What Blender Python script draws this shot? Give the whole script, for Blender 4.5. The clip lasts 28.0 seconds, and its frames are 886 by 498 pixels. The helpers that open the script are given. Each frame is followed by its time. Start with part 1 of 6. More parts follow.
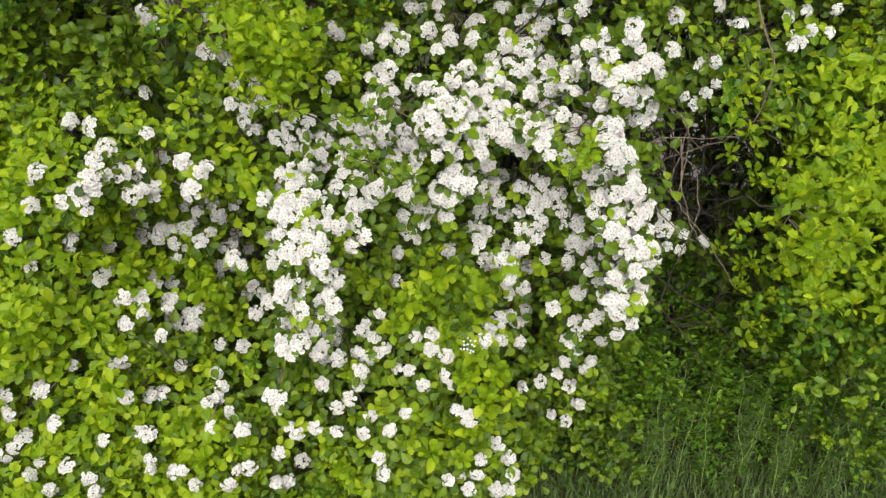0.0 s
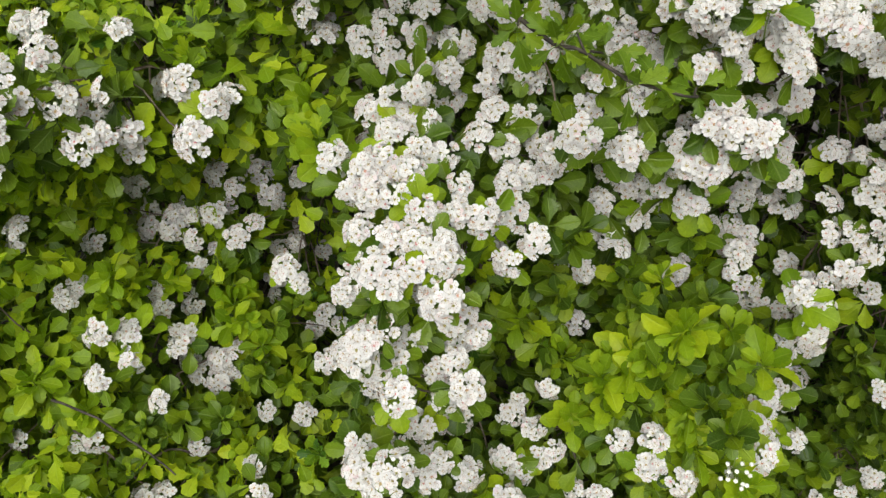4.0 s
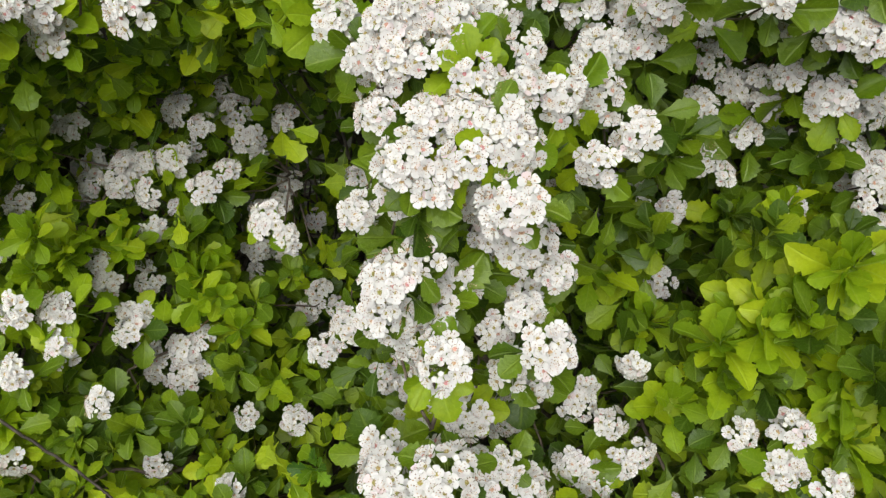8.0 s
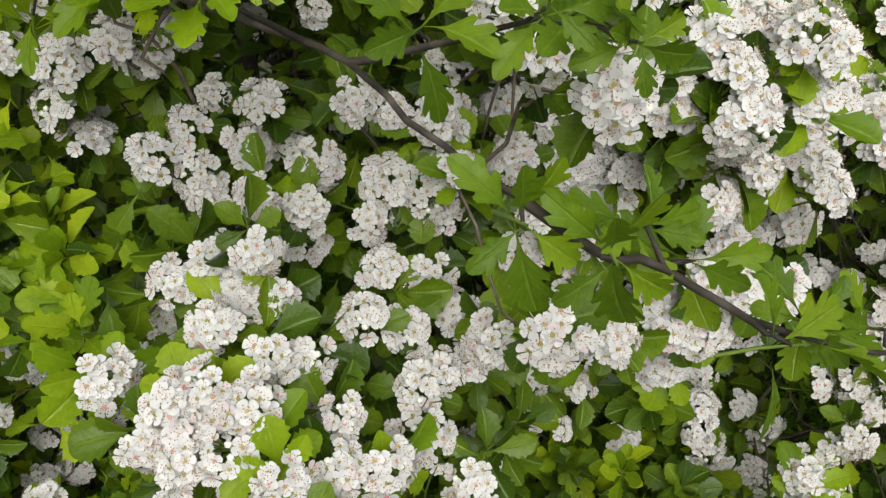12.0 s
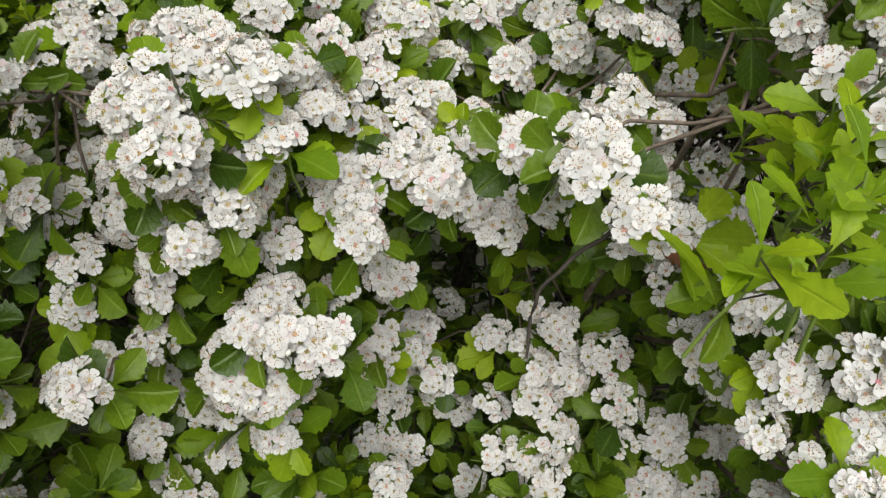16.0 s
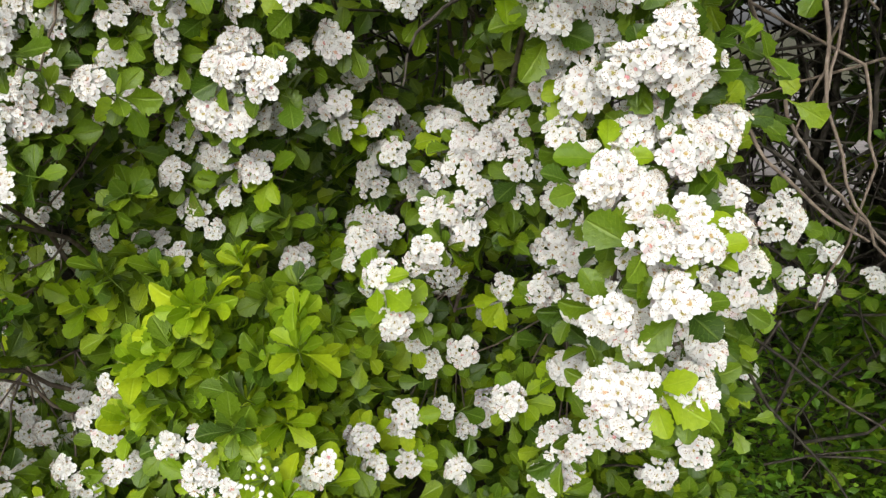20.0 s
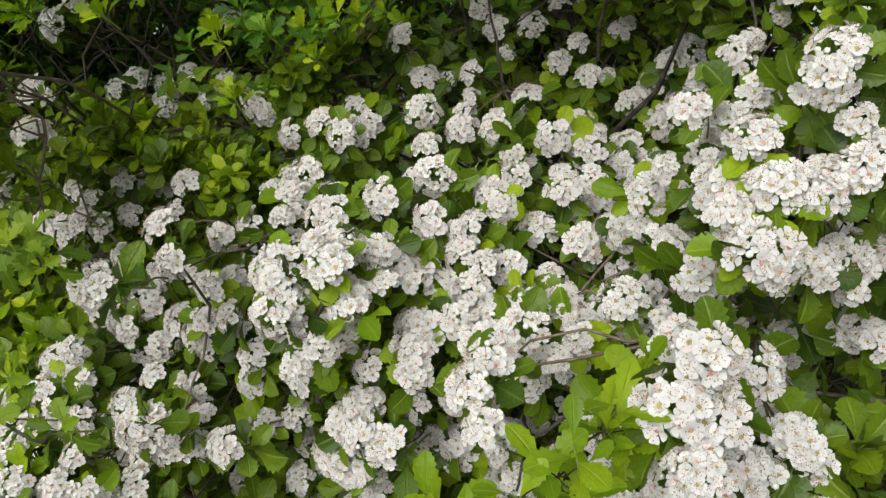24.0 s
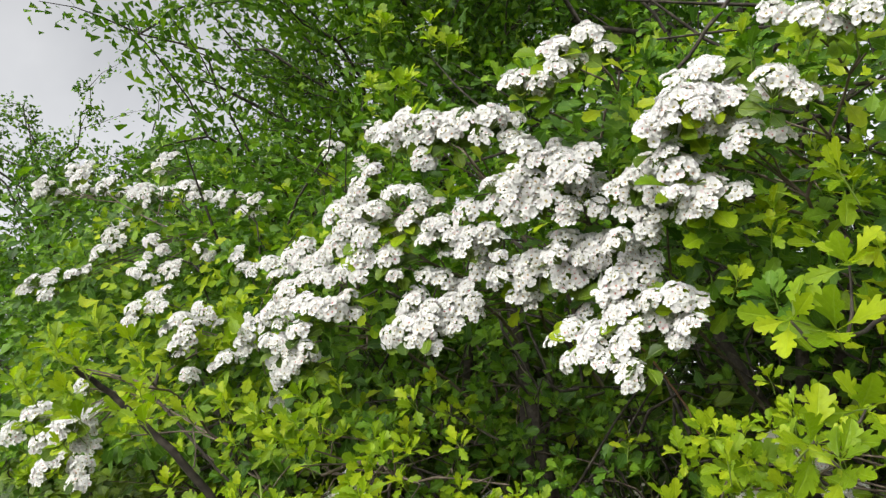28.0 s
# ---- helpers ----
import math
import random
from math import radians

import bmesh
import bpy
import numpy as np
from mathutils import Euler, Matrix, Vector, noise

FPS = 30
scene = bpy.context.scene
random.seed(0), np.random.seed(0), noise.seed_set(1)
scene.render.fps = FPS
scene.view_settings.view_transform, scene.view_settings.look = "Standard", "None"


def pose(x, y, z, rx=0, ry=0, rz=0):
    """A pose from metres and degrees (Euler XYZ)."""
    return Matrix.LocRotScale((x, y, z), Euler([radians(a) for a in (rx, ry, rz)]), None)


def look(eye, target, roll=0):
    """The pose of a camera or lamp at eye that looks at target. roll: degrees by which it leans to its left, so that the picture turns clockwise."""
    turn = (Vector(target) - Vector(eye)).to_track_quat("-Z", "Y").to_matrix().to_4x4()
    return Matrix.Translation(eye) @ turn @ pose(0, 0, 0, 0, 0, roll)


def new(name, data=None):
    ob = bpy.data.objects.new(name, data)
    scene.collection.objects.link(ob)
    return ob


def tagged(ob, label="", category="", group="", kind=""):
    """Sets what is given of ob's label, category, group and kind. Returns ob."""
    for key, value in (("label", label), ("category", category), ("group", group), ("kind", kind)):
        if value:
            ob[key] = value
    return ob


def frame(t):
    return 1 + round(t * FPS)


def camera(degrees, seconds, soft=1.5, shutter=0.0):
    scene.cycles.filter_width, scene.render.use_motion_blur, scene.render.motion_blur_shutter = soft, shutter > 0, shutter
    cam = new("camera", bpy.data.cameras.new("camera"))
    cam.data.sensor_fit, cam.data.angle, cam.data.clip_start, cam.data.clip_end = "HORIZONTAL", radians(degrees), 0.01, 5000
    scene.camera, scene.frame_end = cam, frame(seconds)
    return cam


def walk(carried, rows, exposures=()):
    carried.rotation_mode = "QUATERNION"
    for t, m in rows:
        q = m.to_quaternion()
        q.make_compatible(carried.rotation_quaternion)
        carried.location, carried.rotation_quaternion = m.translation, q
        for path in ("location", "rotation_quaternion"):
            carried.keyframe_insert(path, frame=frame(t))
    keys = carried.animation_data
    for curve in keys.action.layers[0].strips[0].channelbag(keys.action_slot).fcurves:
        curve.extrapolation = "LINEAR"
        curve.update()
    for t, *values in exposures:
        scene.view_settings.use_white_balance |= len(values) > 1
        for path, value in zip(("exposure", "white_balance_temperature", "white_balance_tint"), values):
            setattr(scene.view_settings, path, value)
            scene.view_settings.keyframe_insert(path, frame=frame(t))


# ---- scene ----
cam = camera(61.6, 28.0, soft=1.35)
METRES, EYE, TILT, LEAN, TURN = 2.8, 1.65, -23.0, -1.0, 0.0
ROWS = [
    (0.0, 0.0, 0.0, 0.0, 0.0, 0.0, -0.0),
    (0.5, -0.0027, 0.0369, 0.0072, -1.41, -0.02, 0.51),
    (1.0, 0.006, 0.0874, 0.0089, -1.88, 0.59, 0.14),
    (1.5, 0.0079, 0.1404, 0.0132, -1.22, 0.78, -0.81),
    (2.0, -0.0113, 0.1909, 0.0114, -0.2, 0.92, -0.85),
    (2.5, -0.0262, 0.2341, 0.0172, 1.22, 0.67, -0.66),
    (3.0, -0.0398, 0.2623, 0.0136, 3.3, 0.19, -0.76),
    (3.5, -0.0495, 0.2869, 0.0097, 6.11, -0.35, -1.31),
    (5.5, -0.0669, 0.3406, -0.0016, 11.3, -0.72, -2.72),
    (6.0, -0.0698, 0.349, -0.0149, 11.85, -0.54, -2.72),
    (6.5, -0.0737, 0.3595, -0.027, 11.55, -0.27, -2.43),
    (7.0, -0.079, 0.371, -0.0336, 10.27, 0.36, -1.91),
    (7.5, -0.0823, 0.3837, -0.0321, 8.72, 1.14, -1.24),
    (8.0, -0.0875, 0.3952, -0.0251, 7.09, 1.51, -0.62),
    (8.5, -0.091, 0.4062, -0.017, 5.91, 1.59, -0.26),
    (9.0, -0.0911, 0.4146, -0.0033, 5.12, 1.56, -0.15),
    (9.5, -0.0942, 0.4192, 0.0049, 4.24, 1.24, -0.17),
    (10.0, -0.0949, 0.42, 0.0122, 3.03, 1.17, -0.07),
    (10.5, -0.0947, 0.4191, 0.0244, 1.18, 1.06, 0.4),
    (11.0, -0.0934, 0.4168, 0.0361, -0.97, 1.21, 1.04),
    (11.5, -0.0905, 0.4163, 0.0464, -3.36, 1.59, 1.66),
    (12.0, -0.0824, 0.4176, 0.0582, -5.22, 2.32, 2.19),
    (12.5, -0.0595, 0.4169, 0.0646, -6.12, 3.33, 2.57),
    (13.0, -0.0291, 0.4164, 0.0658, -5.57, 4.67, 2.59),
    (13.5, -0.0185, 0.4144, 0.0678, -4.24, 6.17, 2.43),
    (15.5, 0.0217, 0.4179, 0.0565, -1.27, 9.26, 1.73),
    (16.0, 0.0404, 0.4192, 0.0443, -2.72, 9.32, 2.24),
    (16.5, 0.0529, 0.4206, 0.0337, -4.13, 9.39, 2.93),
    (17.0, 0.0623, 0.4217, 0.0228, -5.2, 9.42, 3.35),
    (17.5, 0.0692, 0.4229, 0.0139, -5.92, 9.25, 3.36),
    (18.0, 0.0742, 0.424, 0.0062, -6.12, 8.54, 2.79),
    (18.5, 0.0773, 0.4152, -0.0038, -4.66, 7.79, 1.34),
    (19.0, 0.0883, 0.3955, -0.014, -0.93, 7.3, -0.73),
    (19.5, 0.1042, 0.3775, -0.0254, 4.04, 6.68, -2.32),
    (20.0, 0.1194, 0.3764, -0.0271, 9.09, 6.12, -3.1),
    (20.5, 0.1313, 0.3798, -0.0162, 13.29, 5.83, -3.6),
    (22.5, 0.1366, 0.3782, 0.0447, 18.73, 6.71, -6.95),
    (23.0, 0.1313, 0.3775, 0.0583, 18.95, 7.3, -7.53),
    (23.5, 0.1282, 0.374, 0.068, 19.55, 8.56, -8.1),
    (24.0, 0.1242, 0.3678, 0.0736, 20.44, 10.46, -8.49),
    (24.5, 0.1217, 0.3609, 0.0775, 21.94, 13.21, -8.86),
    (25.0, 0.1173, 0.3501, 0.0831, 24.12, 16.81, -9.68),
    (25.5, 0.1065, 0.3333, 0.0936, 26.81, 20.78, -10.87),
    (26.0, 0.1007, 0.3186, 0.1037, 29.33, 24.55, -11.71),
    (26.5, 0.0989, 0.3085, 0.1134, 31.3, 27.88, -11.86),
    (27.0, 0.0973, 0.3004, 0.1194, 32.53, 30.92, -11.93),
    (27.5, 0.0944, 0.2994, 0.1259, 33.22, 33.46, -12.14),
    (28.0, 0.0954, 0.2994, 0.1284, 33.51, 34.8, -12.45),
]
walk(cam, [(t, pose(0, 0, EYE, TILT, LEAN, TURN) @ pose(METRES * x, METRES * y, METRES * z, 90 + pitch, roll, yaw)) for t, x, y, z, yaw, pitch, roll in ROWS],
     [(0, 0.98), (2, 0.91), (3, 0.72), (5.5, 0.77), (8, 0.71), (12, 0.61), (16, 0.64), (18, 0.86), (20, 1.06), (22.5, 0.75), (24, 0.64), (25, 0.95), (26, 1.43), (27, 1.25), (28, 1.1)])

# ---- world and light: bright overcast day ----
world = bpy.data.worlds.new("sky")
scene.world = world
world.use_nodes = True
wn, wl = world.node_tree.nodes, world.node_tree.links
wn.clear()
sky = wn.new("ShaderNodeTexSky")
sky.sky_type = "NISHITA"
sky.sun_disc = False
sky.sun_elevation, sky.sun_rotation = radians(34), radians(183)
sky.air_density, sky.dust_density, sky.ozone_density = 1.0, 4.0, 1.0
cover = wn.new("ShaderNodeHueSaturation")
cover.inputs["Saturation"].default_value = 0.07
back = wn.new("ShaderNodeBackground")
back.inputs["Strength"].default_value = 0.1
wout = wn.new("ShaderNodeOutputWorld")
cloud, puff, shade = wn.new("ShaderNodeTexNoise"), wn.new("ShaderNodeValToRGB"), wn.new("ShaderNodeMixRGB")
where = wn.new("ShaderNodeTexCoord")
cloud.inputs["Scale"].default_value, cloud.inputs["Detail"].default_value = 4.0, 5
wl.new(where.outputs["Generated"], cloud.inputs["Vector"])
wl.new(cloud.outputs["Fac"], puff.inputs["Fac"])
puff.color_ramp.elements[0].position, puff.color_ramp.elements[0].color = 0.32, (1.0, 1.01, 1.04, 1)
puff.color_ramp.elements[1].position, puff.color_ramp.elements[1].color = 0.66, (1.3, 1.3, 1.31, 1)
shade.blend_type, shade.inputs["Fac"].default_value = "MULTIPLY", 1.0
wl.new(sky.outputs[0], cover.inputs["Color"])
wl.new(cover.outputs[0], shade.inputs[1])
wl.new(puff.outputs["Color"], shade.inputs[2])
wl.new(shade.outputs[0], back.inputs["Color"])
wl.new(back.outputs[0], wout.inputs["Surface"])
sun = new("sun", bpy.data.lights.new("sun", "SUN"))
sun.data.energy, sun.data.angle, sun.data.color = 1.3, radians(60), (1.0, 0.97, 0.9)
sun.matrix_world = look((-0.3, -4.75, 5.3), (0, 1.6, 1.0))


# ---- materials ----
def mat(name):
    m = bpy.data.materials.new(name)
    m.use_nodes = True
    m.node_tree.nodes.clear()
    return m, m.node_tree.nodes, m.node_tree.links


def ramp(nodes, stops):
    r = nodes.new("ShaderNodeValToRGB")
    e = r.color_ramp.elements
    while len(e) < len(stops):
        e.new(0.5)
    for i, (p, c) in enumerate(stops):
        e[i].position, e[i].color = p, (*c, 1)
    return r


def leaf_material(name, stops, thin=0.2, rough=0.42):
    """Leaf: colour by leaf, blotches and fine mottling, light shining through."""
    m, n, l = mat(name)
    out, mix = n.new("ShaderNodeOutputMaterial"), n.new("ShaderNodeMixShader")
    geo, info = n.new("ShaderNodeNewGeometry"), n.new("ShaderNodeObjectInfo")
    tex, coarse, fine = n.new("ShaderNodeTexCoord"), n.new("ShaderNodeTexNoise"), n.new("ShaderNodeTexNoise")
    coarse.inputs["Scale"].default_value, fine.inputs["Scale"].default_value = 9.0, 260.0
    a, b, c = (n.new("ShaderNodeMath") for _ in range(3))
    a.operation = b.operation = c.operation = "MULTIPLY_ADD"
    l.new(geo.outputs["Random Per Island"], a.inputs[0])
    a.inputs[1].default_value = 0.62
    l.new(info.outputs["Random"], b.inputs[0])
    b.inputs[1].default_value = 0.22
    l.new(coarse.outputs["Fac"], c.inputs[0])
    c.inputs[1].default_value, c.inputs[2].default_value = 0.5, -0.17
    l.new(c.outputs[0], b.inputs[2])
    l.new(b.outputs[0], a.inputs[2])
    l.new(tex.outputs["Object"], coarse.inputs["Vector"])
    l.new(tex.outputs["Object"], fine.inputs["Vector"])
    r = ramp(n, stops)
    l.new(a.outputs[0], r.inputs["Fac"])
    mott = n.new("ShaderNodeMixRGB")
    mott.blend_type, mott.inputs["Fac"].default_value = "MULTIPLY", 0.35
    l.new(r.outputs["Color"], mott.inputs[1])
    fr = ramp(n, [(0.3, (0.6, 0.66, 0.5)), (0.7, (1.15, 1.1, 1.1))])
    l.new(fine.outputs["Fac"], fr.inputs["Fac"])
    l.new(fr.outputs["Color"], mott.inputs[2])
    p, tr = n.new("ShaderNodeBsdfPrincipled"), n.new("ShaderNodeBsdfTranslucent")
    p.inputs["Roughness"].default_value = rough
    p.inputs["Specular IOR Level"].default_value = 0.19
    bump = n.new("ShaderNodeBump")
    bump.inputs["Strength"].default_value, bump.inputs["Distance"].default_value = 0.45, 0.002
    l.new(bump.outputs[0], p.inputs["Normal"])
    blade, sep, vein = n.new("ShaderNodeAttribute"), n.new("ShaderNodeSeparateXYZ"), n.new("ShaderNodeMixRGB")
    blade.attribute_name = "blade"
    l.new(blade.outputs["Vector"], sep.inputs[0])
    mid = ramp(n, [(0.0, (1, 1, 1)), (0.13, (0, 0, 0))])
    l.new(sep.outputs[0], mid.inputs["Fac"])
    slant, wave, line, both = (n.new("ShaderNodeMath") for _ in range(4))
    slant.operation, wave.operation, both.operation = "MULTIPLY_ADD", "PINGPONG", "MAXIMUM"
    slant.inputs[1].default_value = -0.3
    l.new(sep.outputs[0], slant.inputs[0])
    l.new(sep.outputs[1], slant.inputs[2])
    l.new(slant.outputs[0], wave.inputs[0])
    wave.inputs[1].default_value = 0.062
    line.operation = "LESS_THAN"
    line.inputs[1].default_value = 0.007
    l.new(wave.outputs[0], line.inputs[0])
    soft = n.new("ShaderNodeMath")
    soft.operation = "MULTIPLY"
    soft.inputs[1].default_value = 0.45
    l.new(line.outputs[0], soft.inputs[0])
    l.new(mid.outputs["Color"], both.inputs[0])
    l.new(soft.outputs[0], both.inputs[1])
    relief = n.new("ShaderNodeMath")
    relief.operation = "MULTIPLY_ADD"
    relief.inputs[1].default_value = -1.2
    l.new(both.outputs[0], relief.inputs[0])
    l.new(fine.outputs["Fac"], relief.inputs[2])
    l.new(relief.outputs[0], bump.inputs["Height"])
    vein.blend_type = "SCREEN"
    vein.inputs[2].default_value = (0.055, 0.07, 0.016, 1)
    l.new(both.outputs[0], vein.inputs["Fac"])
    l.new(mott.outputs[0], vein.inputs[1])
    mott = vein
    warm = n.new("ShaderNodeMixRGB")
    warm.blend_type, warm.inputs["Fac"].default_value = "MULTIPLY", 1.0
    warm.inputs[2].default_value = (1.3, 1.5, 0.6, 1)
    l.new(mott.outputs[0], p.inputs["Base Color"])
    l.new(mott.outputs[0], warm.inputs[1])
    l.new(warm.outputs[0], tr.inputs["Color"])
    mix.inputs["Fac"].default_value = thin
    l.new(p.outputs[0], mix.inputs[1])
    l.new(tr.outputs[0], mix.inputs[2])
    l.new(mix.outputs[0], out.inputs["Surface"])
    return m


LEAF = leaf_material("hawthorn_leaf", [(0.0, (0.012, 0.028, 0.003)), (0.3, (0.038, 0.076, 0.004)), (0.65, (0.1, 0.16, 0.006)), (0.99, (0.22, 0.285, 0.009))], 0.14, 0.33)
YOUNG = leaf_material("young_leaf", [(0.0, (0.085, 0.165, 0.006)), (0.45, (0.21, 0.315, 0.009)), (0.92, (0.385, 0.46, 0.014)), (1.0, (0.5, 0.34, 0.04))], 0.42, 0.32)
LEAF_TOP = leaf_material("lobed_leaf", [(0.0, (0.014, 0.04, 0.006)), (0.3, (0.038, 0.1, 0.009)), (0.65, (0.098, 0.205, 0.012)), (0.99, (0.215, 0.345, 0.018))], 0.32, 0.36)
LEAF_FRESH = leaf_material("fresh_leaf", [(0.0, (0.045, 0.09, 0.004)), (0.5, (0.095, 0.165, 0.006)), (1.0, (0.19, 0.27, 0.009))], 0.3, 0.42)
GRASSM = leaf_material("grass_blade", [(0.0, (0.014, 0.04, 0.010)), (0.6, (0.04, 0.085, 0.024)), (1.0, (0.10, 0.14, 0.055))], 0.25, 0.6)


def plain_material(name, stops, rough, scale, bump_scale=0.0, spec=0.3, island=0.0, thin=0.0):
    m, n, l = mat(name)
    out, p = n.new("ShaderNodeOutputMaterial"), n.new("ShaderNodeBsdfPrincipled")
    p.inputs["Roughness"].default_value, p.inputs["Specular IOR Level"].default_value = rough, spec
    tex, noi = n.new("ShaderNodeTexCoord"), n.new("ShaderNodeTexNoise")
    noi.inputs["Scale"].default_value, noi.inputs["Detail"].default_value = scale, 6
    l.new(tex.outputs["Object"], noi.inputs["Vector"])
    r = ramp(n, stops)
    fac = noi.outputs["Fac"]
    if island:
        geo, info, a, b = n.new("ShaderNodeNewGeometry"), n.new("ShaderNodeObjectInfo"), n.new("ShaderNodeMath"), n.new("ShaderNodeMath")
        a.operation, b.operation = "ADD", "FRACT"
        l.new(geo.outputs["Random Per Island"], a.inputs[0])
        l.new(info.outputs["Random"], a.inputs[1])
        l.new(a.outputs[0], b.inputs[0])
        fac = b.outputs[0]
    l.new(fac, r.inputs["Fac"])
    l.new(r.outputs["Color"], p.inputs["Base Color"])
    if bump_scale:
        bump = n.new("ShaderNodeBump")
        bump.inputs["Strength"].default_value, bump.inputs["Distance"].default_value = 0.6, bump_scale
        l.new(noi.outputs["Fac"], bump.inputs["Height"])
        l.new(bump.outputs[0], p.inputs["Normal"])
    if thin:
        tr, mix = n.new("ShaderNodeBsdfTranslucent"), n.new("ShaderNodeMixShader")
        l.new(r.outputs["Color"], tr.inputs["Color"])
        mix.inputs["Fac"].default_value = thin
        l.new(p.outputs[0], mix.inputs[1])
        l.new(tr.outputs[0], mix.inputs[2])
        l.new(mix.outputs[0], out.inputs["Surface"])
    else:
        l.new(p.outputs[0], out.inputs["Surface"])
    return m


PETAL = plain_material("petal", [(0.0, (0.64, 0.64, 0.62)), (0.8, (0.685, 0.68, 0.655)), (0.96, (0.685, 0.66, 0.64)), (1.0, (0.67, 0.55, 0.555))], 0.6, 40, 0, 0.2, 1.0, 0.3)
HEART = plain_material("flower_heart", [(0.0, (0.2, 0.2, 0.05)), (0.5, (0.3, 0.25, 0.07)), (0.74, (0.38, 0.26, 0.12)), (0.9, (0.48, 0.25, 0.2)), (1.0, (0.5, 0.2, 0.22))], 0.6, 40, 0, 0.2, 1.0)
STAMEN = plain_material("stamen", [(0.0, (0.7, 0.66, 0.52)), (1.0, (0.66, 0.57, 0.45))], 0.6, 60)
ANTHER = plain_material("anther", [(0.0, (0.13, 0.07, 0.05)), (0.5, (0.3, 0.19, 0.1)), (1.0, (0.55, 0.4, 0.25))], 0.7, 60, 0, 0.2, 1.0)
BUD = plain_material("bud", [(0.0, (0.66, 0.66, 0.58)), (1.0, (0.7, 0.69, 0.64))], 0.5, 30)
STALK = plain_material("stalk", [(0.0, (0.12, 0.2, 0.03)), (1.0, (0.2, 0.27, 0.05))], 0.6, 50)
# bark toned near black: the shade inside the hedge is put into its colour
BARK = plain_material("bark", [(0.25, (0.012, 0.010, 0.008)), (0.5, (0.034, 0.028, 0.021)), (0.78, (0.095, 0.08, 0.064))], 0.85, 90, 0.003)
REDTWIG = plain_material("young_twig", [(0.3, (0.14, 0.07, 0.04)), (0.7, (0.24, 0.13, 0.07))], 0.6, 80, 0.001)
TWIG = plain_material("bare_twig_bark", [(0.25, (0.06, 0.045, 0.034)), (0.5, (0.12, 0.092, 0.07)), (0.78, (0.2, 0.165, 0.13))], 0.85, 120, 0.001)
DEAD = plain_material("dead_leaf", [(0.3, (0.09, 0.035, 0.014)), (0.7, (0.2, 0.085, 0.03))], 0.8, 60, 0.002)
SOIL = plain_material("soil_and_litter", [(0.25, (0.022, 0.017, 0.012)), (0.5, (0.05, 0.045, 0.022)), (0.75, (0.06, 0.085, 0.03))], 0.95, 14, 0.03)
PATH = plain_material("pale_road", [(0.3, (0.14, 0.125, 0.118)), (0.7, (0.22, 0.2, 0.19))], 0.9, 6, 0.01)


# ---- mesh helpers ----
rng = np.random.default_rng(7)


def fast_mesh(name, verts, faces, mats, index=None, smooth=True, rib=None):
    """A mesh from arrays: faces is a list of (m, k) index arrays, index the material of each."""
    me = bpy.data.meshes.new(name)
    me.vertices.add(len(verts))
    me.vertices.foreach_set("co", np.asarray(verts, dtype=np.float32).ravel())
    loops = np.concatenate([f.ravel() for f in faces]).astype(np.int32)
    sizes = np.concatenate([np.full(len(f), f.shape[1]) for f in faces]).astype(np.int32)
    me.loops.add(len(loops))
    me.loops.foreach_set("vertex_index", loops)
    me.polygons.add(len(sizes))
    me.polygons.foreach_set("loop_start", (np.cumsum(sizes) - sizes).astype(np.int32))
    me.polygons.foreach_set("loop_total", sizes)
    if index is not None:
        me.polygons.foreach_set("material_index", np.concatenate([np.full(len(f), i) for f, i in zip(faces, index)]).astype(np.int32))
    me.polygons.foreach_set("use_smooth", np.full(len(sizes), smooth))
    if rib is not None:
        me.attributes.new("blade", "FLOAT_VECTOR", "POINT").data.foreach_set("vector", np.asarray(rib, dtype=np.float32).ravel())
    for m in mats:
        me.materials.append(m)
    me.update(calc_edges=True)
    me.validate()
    return me


def blade_of(v):
    """For each vertex of a leaf: distance from the midrib and place along it."""
    side = np.tile([1.0, 0.0, 1.0], len(v) // 3)
    return np.stack([side, v[:, 0], np.zeros(len(v))], axis=1)


